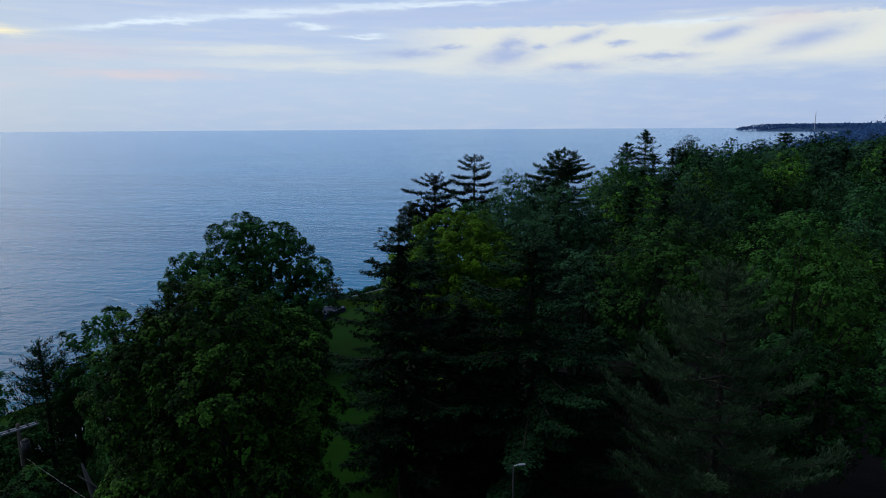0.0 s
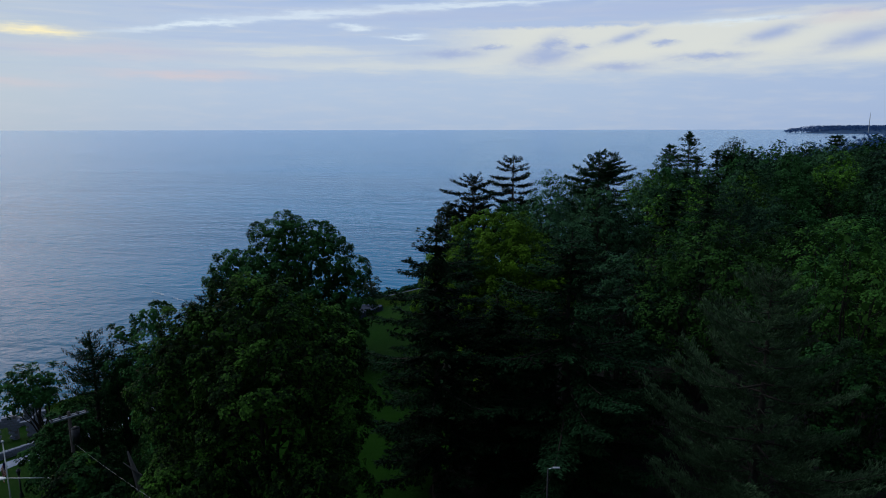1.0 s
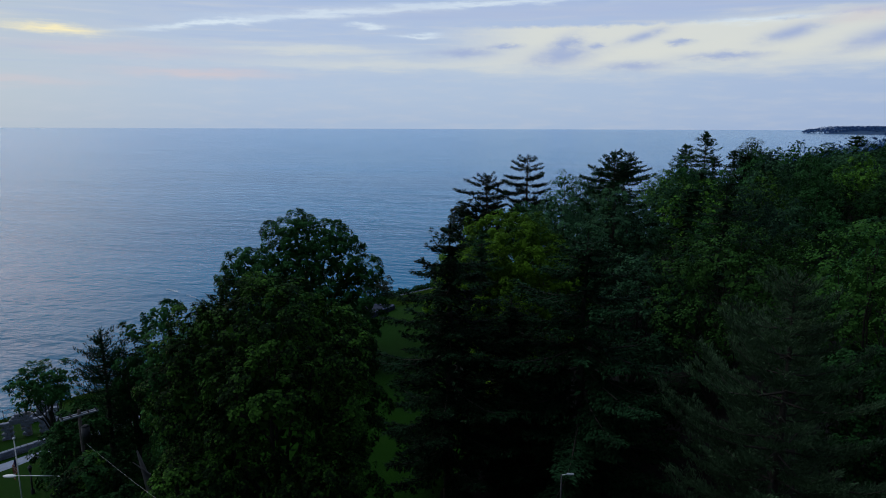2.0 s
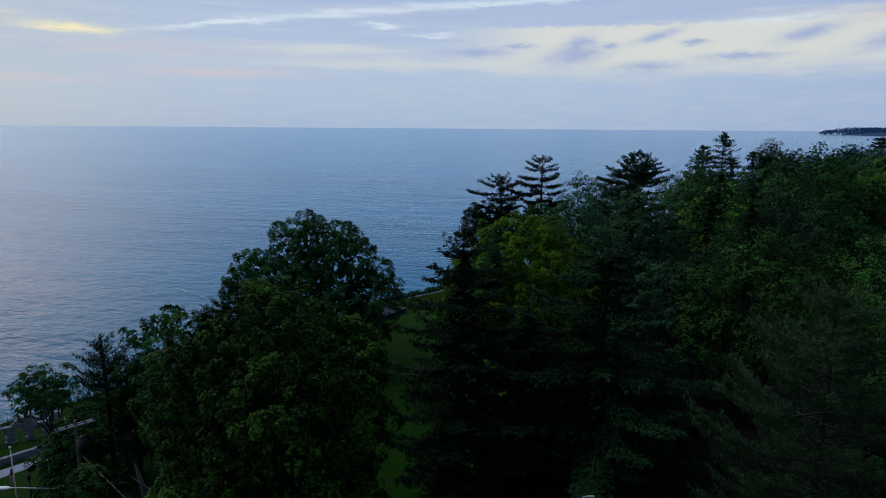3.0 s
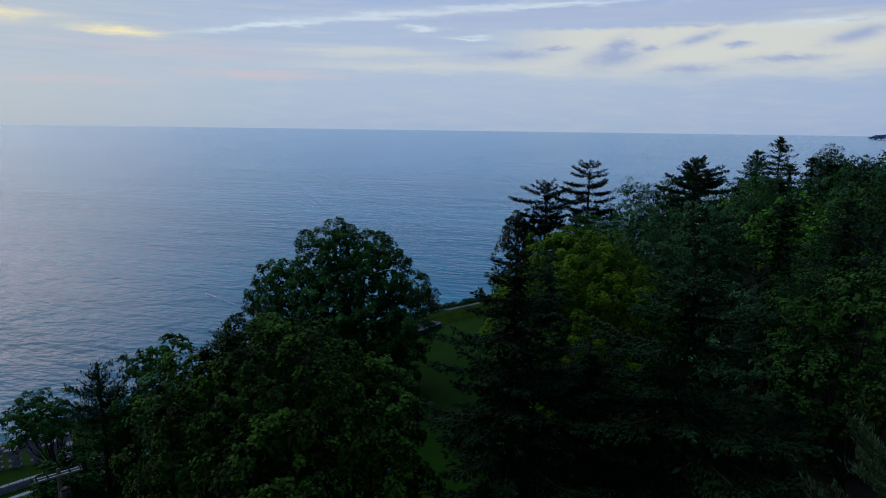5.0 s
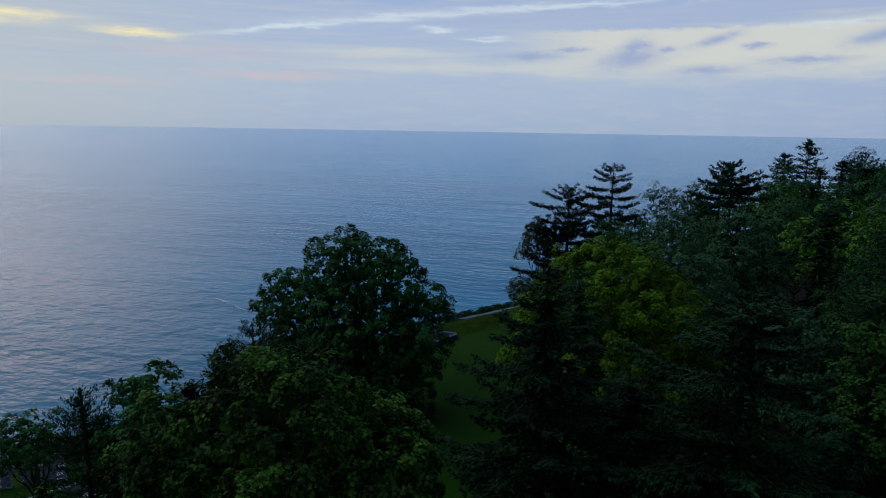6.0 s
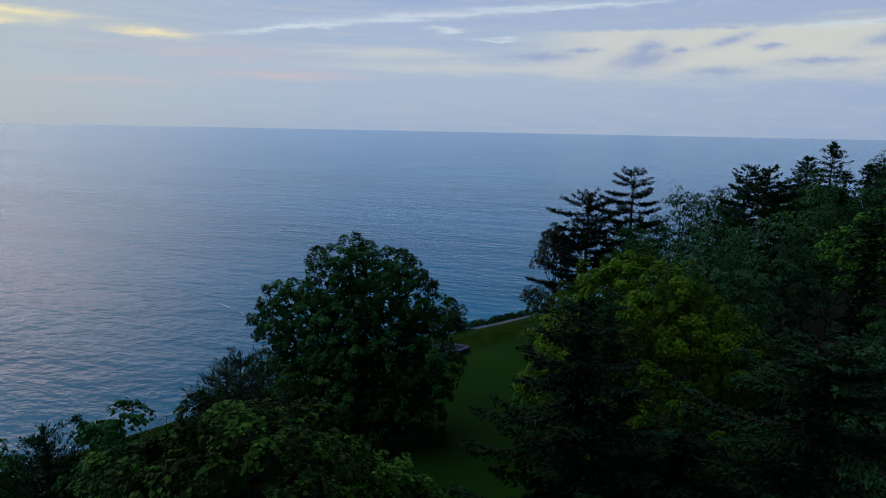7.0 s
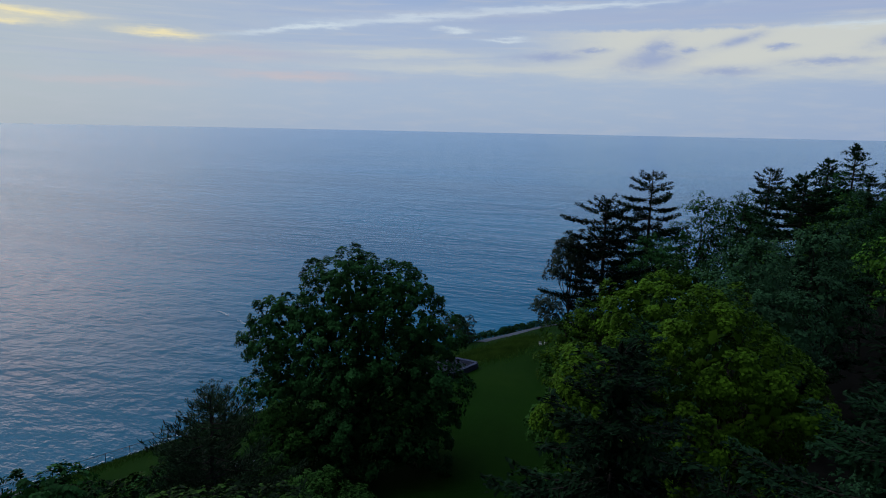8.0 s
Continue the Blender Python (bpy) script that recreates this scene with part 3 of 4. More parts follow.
BIG = [(0, 0, 13, 5.2, 5.0, 7), (-0.4, 0.4, 19.4, 4.2, 4.2, 3.8), (3.4, 0.8, 17.6, 3.4, 3.4, 3.6), (-3.8, 0.2, 18.2, 3.2, 3.2, 3.2), (4.4, 0.4, 13.4, 2.8, 3.2, 3.4),
       (-5.6, -0.4, 14.8, 2.8, 2.8, 2.8), (0.6, -3.6, 16.4, 3.0, 2.6, 3.0), (3.4, -2.8, 9.6, 3.0, 3.0, 3.2), (-3.6, -3.0, 9.8, 3.4, 3.0, 3.0), (4.2, 1.2, 8.0, 2.8, 3.0, 2.6),
       (-5.6, 1.0, 8.4, 2.8, 2.8, 2.6), (0.4, -4.2, 6.0, 3.2, 2.6, 2.4), (0.5, 4.2, 13.5, 3.6, 3.0, 3.6)]
plant("broadleaf_tree", broadleaf_meshes(12, BIG, -0.3, 84000, 0.225, LEAF, 0.85, 0.28, 0.45, 1.0), -12.8, 43, "broad green leafy tree with a rounded many-bough crown")
YELLOW = [(0, 0, 14, 6, 6, 7), (-1.2, 3, 20.0, 4.0, 4.2, 3.8), (1.6, -1.5, 19.6, 3.6, 3.6, 3.8), (-4.6, -1.5, 16.4, 3.4, 3.6, 3.4), (4.8, -2, 16.6, 3.4, 3.4, 3.4),
          (-1.0, -5.0, 14.6, 3.4, 3.0, 3.4), (2.6, -5.0, 11.0, 3.4, 3.0, 3.2), (-5.5, 2, 12.5, 3.4, 3.6, 3.4), (5.8, 2, 12.6, 3.4, 3.4, 3.2), (-2.0, -6.0, 8.0, 3.4, 3.0, 3.0)]
plant("broadleaf_tree", broadleaf_meshes(13, YELLOW, -0.3, 70000, 0.24, LEAF_YELLOW, 0.95, 0.3, 0.42, 1.0), 6.6, 72, "yellow-green leafy tree glowing between dark spruces")

SPRUCE_A = conifer_meshes(21, 25.8, 6.8, "spruce", 2.0, 0.8, 0.15, None, 0.2, 8, 0.17, 1.5)
plant("spruce_tree", SPRUCE_A, -0.4, 53.6, "dark green spruce with drooping tiers beside the lawn")
plant("spruce_tree", conifer_meshes(22, 25.2, 9.0, "spruce", 2.15, 0.82, 0.12, None, 0.2, 8, 0.17, 1.5), 11.2, 53.4, "broad dark spruce with heavy layered boughs")
plant("spruce_tree", conifer_meshes(26, 19.0, 5.6, "spruce", 1.8, 0.9, 0.1, None, 0.2, 6), 5.2, 56.2, "smaller dark spruce crowded between two tall ones")
plant("spruce_tree", conifer_meshes(23, 22.8, 3.9, "spruce", 1.4, 1.0, 0.06, None, 0.2, 5), 2.9, 67.0, "narrow dark spruce in front of a yellow-green tree")
plant("pine_tree", conifer_meshes(24, 24.6, 8.4, "pine", 0.85, 0.6, 0.2, None, 0.06, 7, 0.3, 0.8, 1.5), 22.2, 41.4, "large grey-green pine with long upturned plumes of needles")
plant("spruce_tree", conifer_meshes(25, 27.0, 6.5, "spruce", 1.7, 1.1, 0.06, None, 0.2, 5), 32.6, 77.6, "brown-green spruce standing among leafy trees")

# pines along the bluff, dark against the lake
for k, (x, y, top, r) in enumerate(((16.4, 145.0, 27.3, 7.6), (6.0, 120.5, 24.6, 7.2), (26.0, 105.5, 29.9, 7.5), (94.4, 245.5, 30.7, 6.0), (89.2, 250.3, 26.1, 6.5), (46.0, 175.0, 26.6, 7.0))):
    zb = ground_z(x, y)
    plant("white_pine", conifer_meshes(31 + k, top - zb, r, "pine", (1.4, 1.25, 1.0, 1.2, 1.0, 1.1)[k], 0.95 if y < 200 else 2.0, 0.1, SPRUCE, (0.2, 0.08, 0.15, 0.2, 0.2, 0.2)[k], 6 if y < 200 else 4, 0.15, 1.5, 0.35), x, y,
          "dark white pine with flat ragged plumes above the woods", "tree", "pines along the bluff")

# ---- trees and scrub on the slope towards the lake ----
LEFT = ((-22.9, 49.0, 20.2, 5.2, LEAF_DARK, "ragged dark leafy tree with bare twigs at its top"), (-28.4, 54.6, 16.6, 5.0, LEAF_DARK, "slender dark leafy tree on the lake slope"),
        (-31.5, 49.5, 11.0, 5.0, LEAF_DARK, "small leafy tree beside the utility pole"),        (-26.2, 42.4, 10.2, 6.0, LEAF_DARK, "low leafy tree under the overhead wire"), (-19.5, 72.0, 7.0, 8.0, LEAF_LIGHT, "low leafy tree before the maple"), (-26.0, 75.0, 6.0, 8.0, LEAF_LIGHT, "low leafy tree before the maple"), (-34.5, 74.0, 4.0, 7.0, LEAF_DARK, "dark bushy tree at the edge of the lower lawn"), (-20.0, 36.0, 8.6, 6.0, LEAF, "low leafy tree under the overhead wire"),
        (-27.0, 43.0, 9.6, 4.4, LEAF, "bushy young tree at the foot of the utility pole"),         (-32.0, 62.0, 11.0, 6.5, LEAF_DARK, "dark leafy tree on the lake slope"), (-30.0, 72.0, 10.0, 7.0, LEAF_DARK, "dark leafy tree on the lake slope"),
        (-14.5, 31.0, 7.5, 6.0, LEAF_LIGHT, "light green bushy tree below the broad tree"), (-27.5, 83.0, 8.0, 6.5, LEAF_LIGHT, "yellow-green bushy tree by the maple"),
        (-36.0, 55.0, 6.5, 6.0, LEAF_DARK, "bushy tree on the lake slope"), (-23.5, 40.8, 8.6, 5.0, LEAF_DARK, "low leafy tree before a dead trunk"))
for k, (x, y, top, w, mt, lab) in enumerate(LEFT):
    h = top - ground_z(x, y)
    plant("broadleaf_tree", broadleaf_meshes(50 + k, random_lobes(150 + k, h, w, 0.18, 8), -0.3, 8000, 0.235, mt, 0.7, 0.3, 0.22), x, y, lab, "tree", "trees on the lake slope")
plant("broadleaf_tree", broadleaf_meshes(49, random_lobes(149, 12.6, 6.2, 0.58, 8), -0.3, 7500, 0.22, LEAF_DARK, 0.75, 0.4, 0.2), -41.5, 61.0, "spreading leafy tree on a bare stem beside the stone ruin", z=-2.6)
plant("cedar_tree", conifer_meshes(71, 16.6, 3.4, "pine", 0.55, 0.6, 0.1, SPRUCE, 0.06, 4, 0.25, 0.9, 1.5), -31.1, 53.9, "thin dark conifer with upswept twigs on the slope")
plant("pine_tree", conifer_meshes(72, 20.2, 4.4, "pine", 0.8, 0.6, 0.15, PINE, 0.12, 6, 0.17, 0.8), -20.4, 57.6, "dark pine with dense ragged plumes above leafy trees")
plant("pine_tree", conifer_meshes(73, 11.6, 4.6, "pine", 0.8, 0.65, 0.15, PINE, 0.2, 7, 0.3, 0.7), -34.0, 82.5, "dark low pine leaning out over the lake slope")


def bush_meshes(seed, w, h, leaves, leaf, mt):
    return broadleaf_meshes(seed, random_lobes(seed, h, w, 0.05, 7), -0.2, leaves, leaf, mt, 0.55, 0.2, 0.07)


# the two undergrowth bushes are added to darken a gap by the pine
for k, (x, y, w, h, mt, lab) in enumerate(((-16.8, 137.5, 7.5, 5.4, LEAF_GREY, "grey-green willow bush at the top of the bank"), (-0.6, 151.0, 6.5, 6.0, LEAF_GREY, "rounded grey-green bush at the top of the bank"),
                                           (-17.5, 106.5, 5, 4.0, LEAF_DARK, "dark bush beside the terrace wall"),
                                           (-24.0, 128.0, 8, 5.0, LEAF_DARK, "dark bush below the terrace"), (18.4, 60.6, 8, 7.5, LEAF_DARK, "added dark undergrowth between spruce and pine"), (22.0, 66.0, 8, 7.0, LEAF_DARK, "added dark undergrowth between spruce and pine"))):
    plant("bush", bush_meshes(80 + k, w, h, 4000, 0.26, mt), x, y, lab, "bush")

plant("willow_tree", broadleaf_meshes(105, random_lobes(105, 19.5, 7.0, 0.5, 9), -0.3, 9000, 0.24, LEAF_GREY, 0.8, 0.4, 0.2), 1.8, 122.0, "tall grey-green willow leaning out beside a pine")

# ---- the wood ----
HEROES = [(-1, 53.6, 7), (11.2, 53.4, 7.5), (2.9, 67, 5), (20.9, 40.6, 8), (32.6, 77.6, 7.5), (6.6, 72, 8.5), (16.4, 145.0, 9), (6, 120.5, 10), (26, 105.5, 6), (94.5, 246, 8), (89.2, 250.3, 8), (46, 175, 7)]
for x, y, top, w, mt, lab, seed in ((26.0, 59.5, 25.2, 14.0, LEAF_LIGHT, "full light green leafy tree in the wood", 91), (36.5, 55.0, 26.0, 15.0, LEAF_LIGHT, "full light green leafy tree in the wood", 92),
                                    (18.8, 64.0, 20.8, 9.0, LEAF_BLUE, "grey-green leafy tree behind the spruce", 93), (13.4, 83.0, 25.2, 12.0, LEAF_BLUE, "dull green leafy tree behind the yellow-green one", 94),
                                    (24.0, 97.0, 24.6, 12.0, LEAF_BLUE, "dull green leafy tree in the wood", 95), (0.8, 78.0, 16.5, 7.5, LEAF_LIGHT, "green leafy tree at the edge of the lawn", 96),
                                    (2.2, 92.0, 17.0, 10.0, LEAF_YELLOW, "yellow-green leafy tree at the edge of the lawn", 97), (44.4, 95.8, 25.0, 12.0, LEAF_BLUE, "dull green leafy tree in the wood", 98),
                                    (24.5, 141.0, 23.6, 11.0, LEAF_DARK, "dark leafy tree behind the pines", 99), (14.0, 127.0, 18.5, 10.0, LEAF_DARK, "dark leafy tree between two pines", 100),
                                    (34.0, 152.0, 23.0, 12.0, LEAF_DARK, "dark leafy tree behind the pines", 101), (116.7, 255.8, 28.9, 15.0, LEAF_BLUE, "broad domed leafy tree on the skyline", 103), (13.5, 103.0, 20.0, 11.0, LEAF_LIGHT, "full light green leafy tree in the wood", 102),
                                    (32.0, 47.5, 17.0, 10.0, LEAF_DARK, "dark leafy tree beside the large pine", 106), (41.0, 45.0, 19.0, 11.0, LEAF_DARK, "dark leafy tree beside the large pine", 107)):
    plant("broadleaf_tree", broadleaf_meshes(seed, random_lobes(seed, top - ground_z(x, y), w, 0.22, 11), -0.3, 16000 if y < 110 else 8000, 0.25 if y < 110 else 0.29, mt, 0.95, 0.3, 0.35), x, y, lab, "tree", "trees of the wood")
    HEROES.append((x, y, w * 0.42))


def wood_kinds(seed, leaves, leaf, fine, green=LEAF, light=LEAF_LIGHT):
    out = []
    for k, (mt, w, lab) in enumerate(((green, 11.2, "green leafy tree of the wood"), (LEAF_DARK, 10.0, "dark green leafy tree of the wood"), (light, 11.8, "light green leafy tree of the wood"), (LEAF_DARK, 9.4, "dark green leafy tree of the wood"))):
        out.append((broadleaf_meshes(seed + k, random_lobes(seed + k, 21.0, w, 0.22, 9), -0.5, leaves, leaf, mt, 0.95 * (leaf / 0.34) ** 0.5, 0.3, 0.3), lab))
    out.append((conifer_meshes(seed + 9, 22.0, 5.0, "spruce", 0.95 * fine, 1.7 * fine, 0.06, None, 0.2, 2), "dark layered spruce among leafy trees"))
    return out


rng = np.random.default_rng(5)
# both far tiers wear bluer leaves, a touch of painted distance haze
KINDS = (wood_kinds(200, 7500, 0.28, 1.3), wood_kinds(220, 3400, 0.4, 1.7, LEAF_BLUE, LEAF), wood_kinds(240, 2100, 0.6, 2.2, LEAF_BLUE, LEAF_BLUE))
for gx in np.arange(-8, 240, 11.0):
    for gy in np.arange(38, 330, 11.0):
        x, y = gx + rng.uniform(-3.2, 3.2), gy + rng.uniform(-3.2, 3.2)
        pick, scale, turn = rng.random(), rng.uniform(0.74, 1.08), rng.uniform(0, 360)
        away, az = math.hypot(x, y), math.degrees(math.atan2(x, y))
        if (y > 92 and x < 13 + max(0.0, y - 108) * 0.62) or az > 40 or away > 300 or inland(x, y) < 9 or x < 1 + max(0.0, y - 108) * 0.62 or any(math.hypot(x - a, y - b) < r + 2.2 for a, b, r in HEROES):
            continue
        if away < 60 and x < 22:
            continue
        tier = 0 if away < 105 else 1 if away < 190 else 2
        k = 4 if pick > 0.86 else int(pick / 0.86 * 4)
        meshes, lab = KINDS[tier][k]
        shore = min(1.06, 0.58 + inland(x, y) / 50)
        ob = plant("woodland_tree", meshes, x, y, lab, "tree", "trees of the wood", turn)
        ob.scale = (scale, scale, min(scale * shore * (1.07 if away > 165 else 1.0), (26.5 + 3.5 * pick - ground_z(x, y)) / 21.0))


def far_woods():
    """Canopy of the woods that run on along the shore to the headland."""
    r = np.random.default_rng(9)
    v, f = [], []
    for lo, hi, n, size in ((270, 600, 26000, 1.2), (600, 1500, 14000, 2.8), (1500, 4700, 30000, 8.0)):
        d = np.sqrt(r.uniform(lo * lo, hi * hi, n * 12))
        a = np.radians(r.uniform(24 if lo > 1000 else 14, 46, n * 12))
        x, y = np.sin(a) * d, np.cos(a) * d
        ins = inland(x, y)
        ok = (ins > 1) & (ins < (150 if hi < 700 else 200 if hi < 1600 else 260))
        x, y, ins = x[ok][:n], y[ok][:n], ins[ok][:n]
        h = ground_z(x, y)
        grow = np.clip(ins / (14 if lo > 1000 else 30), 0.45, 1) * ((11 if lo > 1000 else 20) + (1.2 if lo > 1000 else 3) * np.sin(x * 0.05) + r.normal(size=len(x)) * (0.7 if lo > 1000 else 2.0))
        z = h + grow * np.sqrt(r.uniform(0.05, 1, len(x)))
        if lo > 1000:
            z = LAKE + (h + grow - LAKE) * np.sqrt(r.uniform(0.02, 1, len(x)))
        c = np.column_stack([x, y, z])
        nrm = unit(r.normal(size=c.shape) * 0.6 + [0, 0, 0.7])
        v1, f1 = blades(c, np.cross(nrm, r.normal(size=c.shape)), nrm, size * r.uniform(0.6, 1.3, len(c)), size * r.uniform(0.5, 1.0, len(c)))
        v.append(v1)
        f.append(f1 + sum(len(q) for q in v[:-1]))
    tagged(new("far_woods", mesh_from("far_woods", np.concatenate(v), np.concatenate(f), FARWOOD_HAZE)), "dark woods along the far shore and headland, blue haze in their colour", "woods", kind="stuff")


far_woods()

# ---- pole, wires, lamps, flag ----
def cyl(bm, a, b, r1, r2, seg=12):
    a, b = Vector(a), Vector(b)
    m = Matrix.Translation((a + b) / 2) @ (b - a).to_track_quat("Z", "Y").to_matrix().to_4x4()
    bmesh.ops.create_cone(bm, cap_ends=True, segments=seg, radius1=r1, radius2=r2, depth=(b - a).length, matrix=m)


def one(name, fill, material, parent, label="", smooth=False):
    bm = bmesh.new()
    fill(bm)
    return part(name, bm_mesh(name, bm, material, smooth), parent, label)


PX, PY = -28.6, 45.6
gz = ground_z(PX, PY)
pole = thing("utility_pole", PX, PY, gz, "weathered wooden utility pole with twin crossarms and a transformer", "utility pole")
top = 12.6 - gz
one("post", lambda bm: cyl(bm, (0, 0, -0.5), (0, 0, top), 0.17, 0.12), POLEWOOD, pole, smooth=True)
for off in (-0.17, 0.17):
    arm = one("crossarm", lambda bm: box_bm(bm, 0, 0, 0, 2.6, 0.11, 0.13, 0.015), ARMWOOD, pole)
    arm.matrix_basis = pose(-math.sin(radians(46)) * off, math.cos(radians(46)) * off, top - 0.4, 0, 0, 46)
    for u in (-1.2, -0.6, 0.6, 1.2):
        one("insulator", lambda bm: (cyl(bm, (u, 0, 0.06), (u, 0, 0.16), 0.05, 0.06, 8), cyl(bm, (u, 0, 0.16), (u, 0, 0.24), 0.045, 0.02, 8)), DARKMETAL, arm, smooth=True)
one("transformer", lambda bm: (cyl(bm, (0.42, -0.1, top - 2.6), (0.42, -0.1, top - 1.3), 0.3, 0.3, 16), cyl(bm, (0.42, -0.1, top - 1.3), (0.42, -0.1, top - 1.18), 0.3, 0.12, 16),
                               box_bm(bm, 0.2, -0.05, top - 1.9, 0.2, 0.12, 0.8)), DARKMETAL, pole, "dark drum transformer", True)
lampz = 7.2 - gz
one("lamp_arm", lambda bm: (cyl(bm, (-0.1, 0, lampz - 0.5), (-2.2, -0.1, lampz - 0.1), 0.04, 0.035, 8), cyl(bm, (-2.2, -0.1, lampz - 0.1), (-5.4, -0.3, lampz), 0.035, 0.03, 8)), STEEL, pole, smooth=True)


def cobra(bm):
    bmesh.ops.create_uvsphere(bm, u_segments=14, v_segments=8, radius=0.5, matrix=pose(-5.8, -0.33, lampz - 0.02) @ Matrix.Diagonal((1.1, 0.42, 0.22, 1)))


one("lamp_head", cobra, PAINT_WHITE, pole, "pale oval street lamp head", True)


def wire(a, b, sag, r, lab):
    s = np.linspace(0, 1, 24)
    p = np.outer(1 - s, a) + np.outer(s, b)
    p[:, 2] -= sag * 4 * s * (1 - s)
    v, f = tube(p, np.full(24, r), 5)
    tagged(new("overhead_wire", mesh_from("overhead_wire", v, f, STEEL, True)), lab, "wire", "overhead wires")


wire((PX + 0.1, PY, 10.0), (-2.1, 18.2, 17.6), 0.5, 0.0045, "thick pale overhead wire running down from the pole")

FX, FY = -37.4, 50.2
gz = ground_z(FX, FY)
ft = 7.7 - gz
flagpole = thing("flagpole", FX, FY, gz, "white flagpole with a gilt ball on the grass", "flagpole")
one("pole", lambda bm: cyl(bm, (0, 0, -0.3), (0, 0, ft - 0.1), 0.07, 0.04), PAINT_WHITE, flagpole, smooth=True)
one("ball", lambda bm: bmesh.ops.create_uvsphere(bm, u_segments=12, v_segments=8, radius=0.11, matrix=pose(0, 0, ft)), PAINT_WHITE, flagpole, smooth=True)
one("base", lambda bm: cyl(bm, (0, 0, -0.2), (0, 0, 0.25), 0.22, 0.16), STONE, flagpole)
flag = thing("flag", FX, FY, gz + ft - 3.9, "limp red, white and blue striped flag hanging from its pole", "flag")


def drape(u, v):
    """A limp flag: u along its width, v down its hoist."""
    fold = 0.62 * u
    return (-0.06 - fold * 0.62, 0.1 * math.sin(u * 13 + v * 2) * (0.3 + u), 2.3 - v * 1.35 - u * 0.95 - 0.1 * math.sin(u * 9))


def flag_piece(u0, u1, v0, v1):
    def fill(bm):
        n = 14
        grid = [[bm.verts.new(drape(u0 + (u1 - u0) * i / n, v0 + (v1 - v0) * j / 2)) for j in range(3)] for i in range(n + 1)]
        for i in range(n):
            for j in range(2):
                bm.faces.new((grid[i][j], grid[i + 1][j], grid[i + 1][j + 1], grid[i][j + 1]))
        bmesh.ops.solidify(bm, geom=list(bm.faces), thickness=0.012)
    return fill


for k in range(13):
    one("stripe", flag_piece(0.42 if k < 7 else 0.0, 1.0, k / 13, (k + 1) / 13), CLOTH_WHITE if k % 2 else CLOTH_RED, flag, smooth=True)
one("canton", flag_piece(0.0, 0.42, 0.0, 7 / 13), CLOTH_BLUE, flag, "dark blue canton", True)

gz = ground_z(-40.6, 56.0)
post = thing("lamp_post", -40.6, 56.0, gz, "short black lamp post standing on the grass", "lamp post")
one("shaft", lambda bm: cyl(bm, (0, 0, -0.2), (0, 0, 2.3), 0.09, 0.07), DARKMETAL, post, smooth=True)
one("foot", lambda bm: cyl(bm, (0, 0, -0.1), (0, 0, 0.5), 0.2, 0.14, 8), DARKMETAL, post)
one("lantern", lambda bm: (cyl(bm, (0, 0, 2.3), (0, 0, 2.75), 0.12, 0.2, 8), cyl(bm, (0, 0, 2.75), (0, 0, 3.0), 0.22, 0.04, 8)), DARKMETAL, post)

gz = ground_z(7.65, 41.85)
lamp = thing("street_lamp", 7.65, 41.85, gz, "slim grey steel street lamp under the spruces", "street lamp")
hz = 9.9 - gz
one("pole", lambda bm: cyl(bm, (0, 0, -0.3), (0, 0, hz), 0.07, 0.05), DARKMETAL, lamp, smooth=True)
one("arm", lambda bm: cyl(bm, (0, 0, hz - 0.05), (0.45, 0, hz + 0.05), 0.04, 0.035, 8), STEEL, lamp, smooth=True)
one("lamp_head", lambda bm: box_bm(bm, 0.62, 0, hz + 0.04, 0.5, 0.2, 0.1, 0.03), ARMWOOD, lamp)

# dead, broken trunk among the scrub
gz = ground_z(-23.2, 44.3)
snag = thing("dead_trunk", -23.2, 44.3, gz, "pale weathered dead tree trunk with a broken top", "dead tree")
v, f = join([tube([(0.9, 0, -0.3), (0.6, 0.1, 4), (0.1, 0, 7.5), (-0.5, 0, 10.0 - gz)], [0.34, 0.3, 0.26, 0.06], 9)])
part("trunk", mesh_from("trunk", v, f, DEADWOOD, True), snag)
for a, b in (((0.5, 0, 6.0), (2.0, -0.8, 8.6)), ((0.6, 0, 5.0), (2.6, 0.2, 6.4)), ((0.35, 0, 8.0), (-0.6, -0.6, 9.4))):
    v, f = tube(np.linspace(a, b, 4), [0.09, 0.07, 0.05, 0.02], 6)
    part("dead_branch", mesh_from("dead_branch", v, f, DEADWOOD, True), snag)

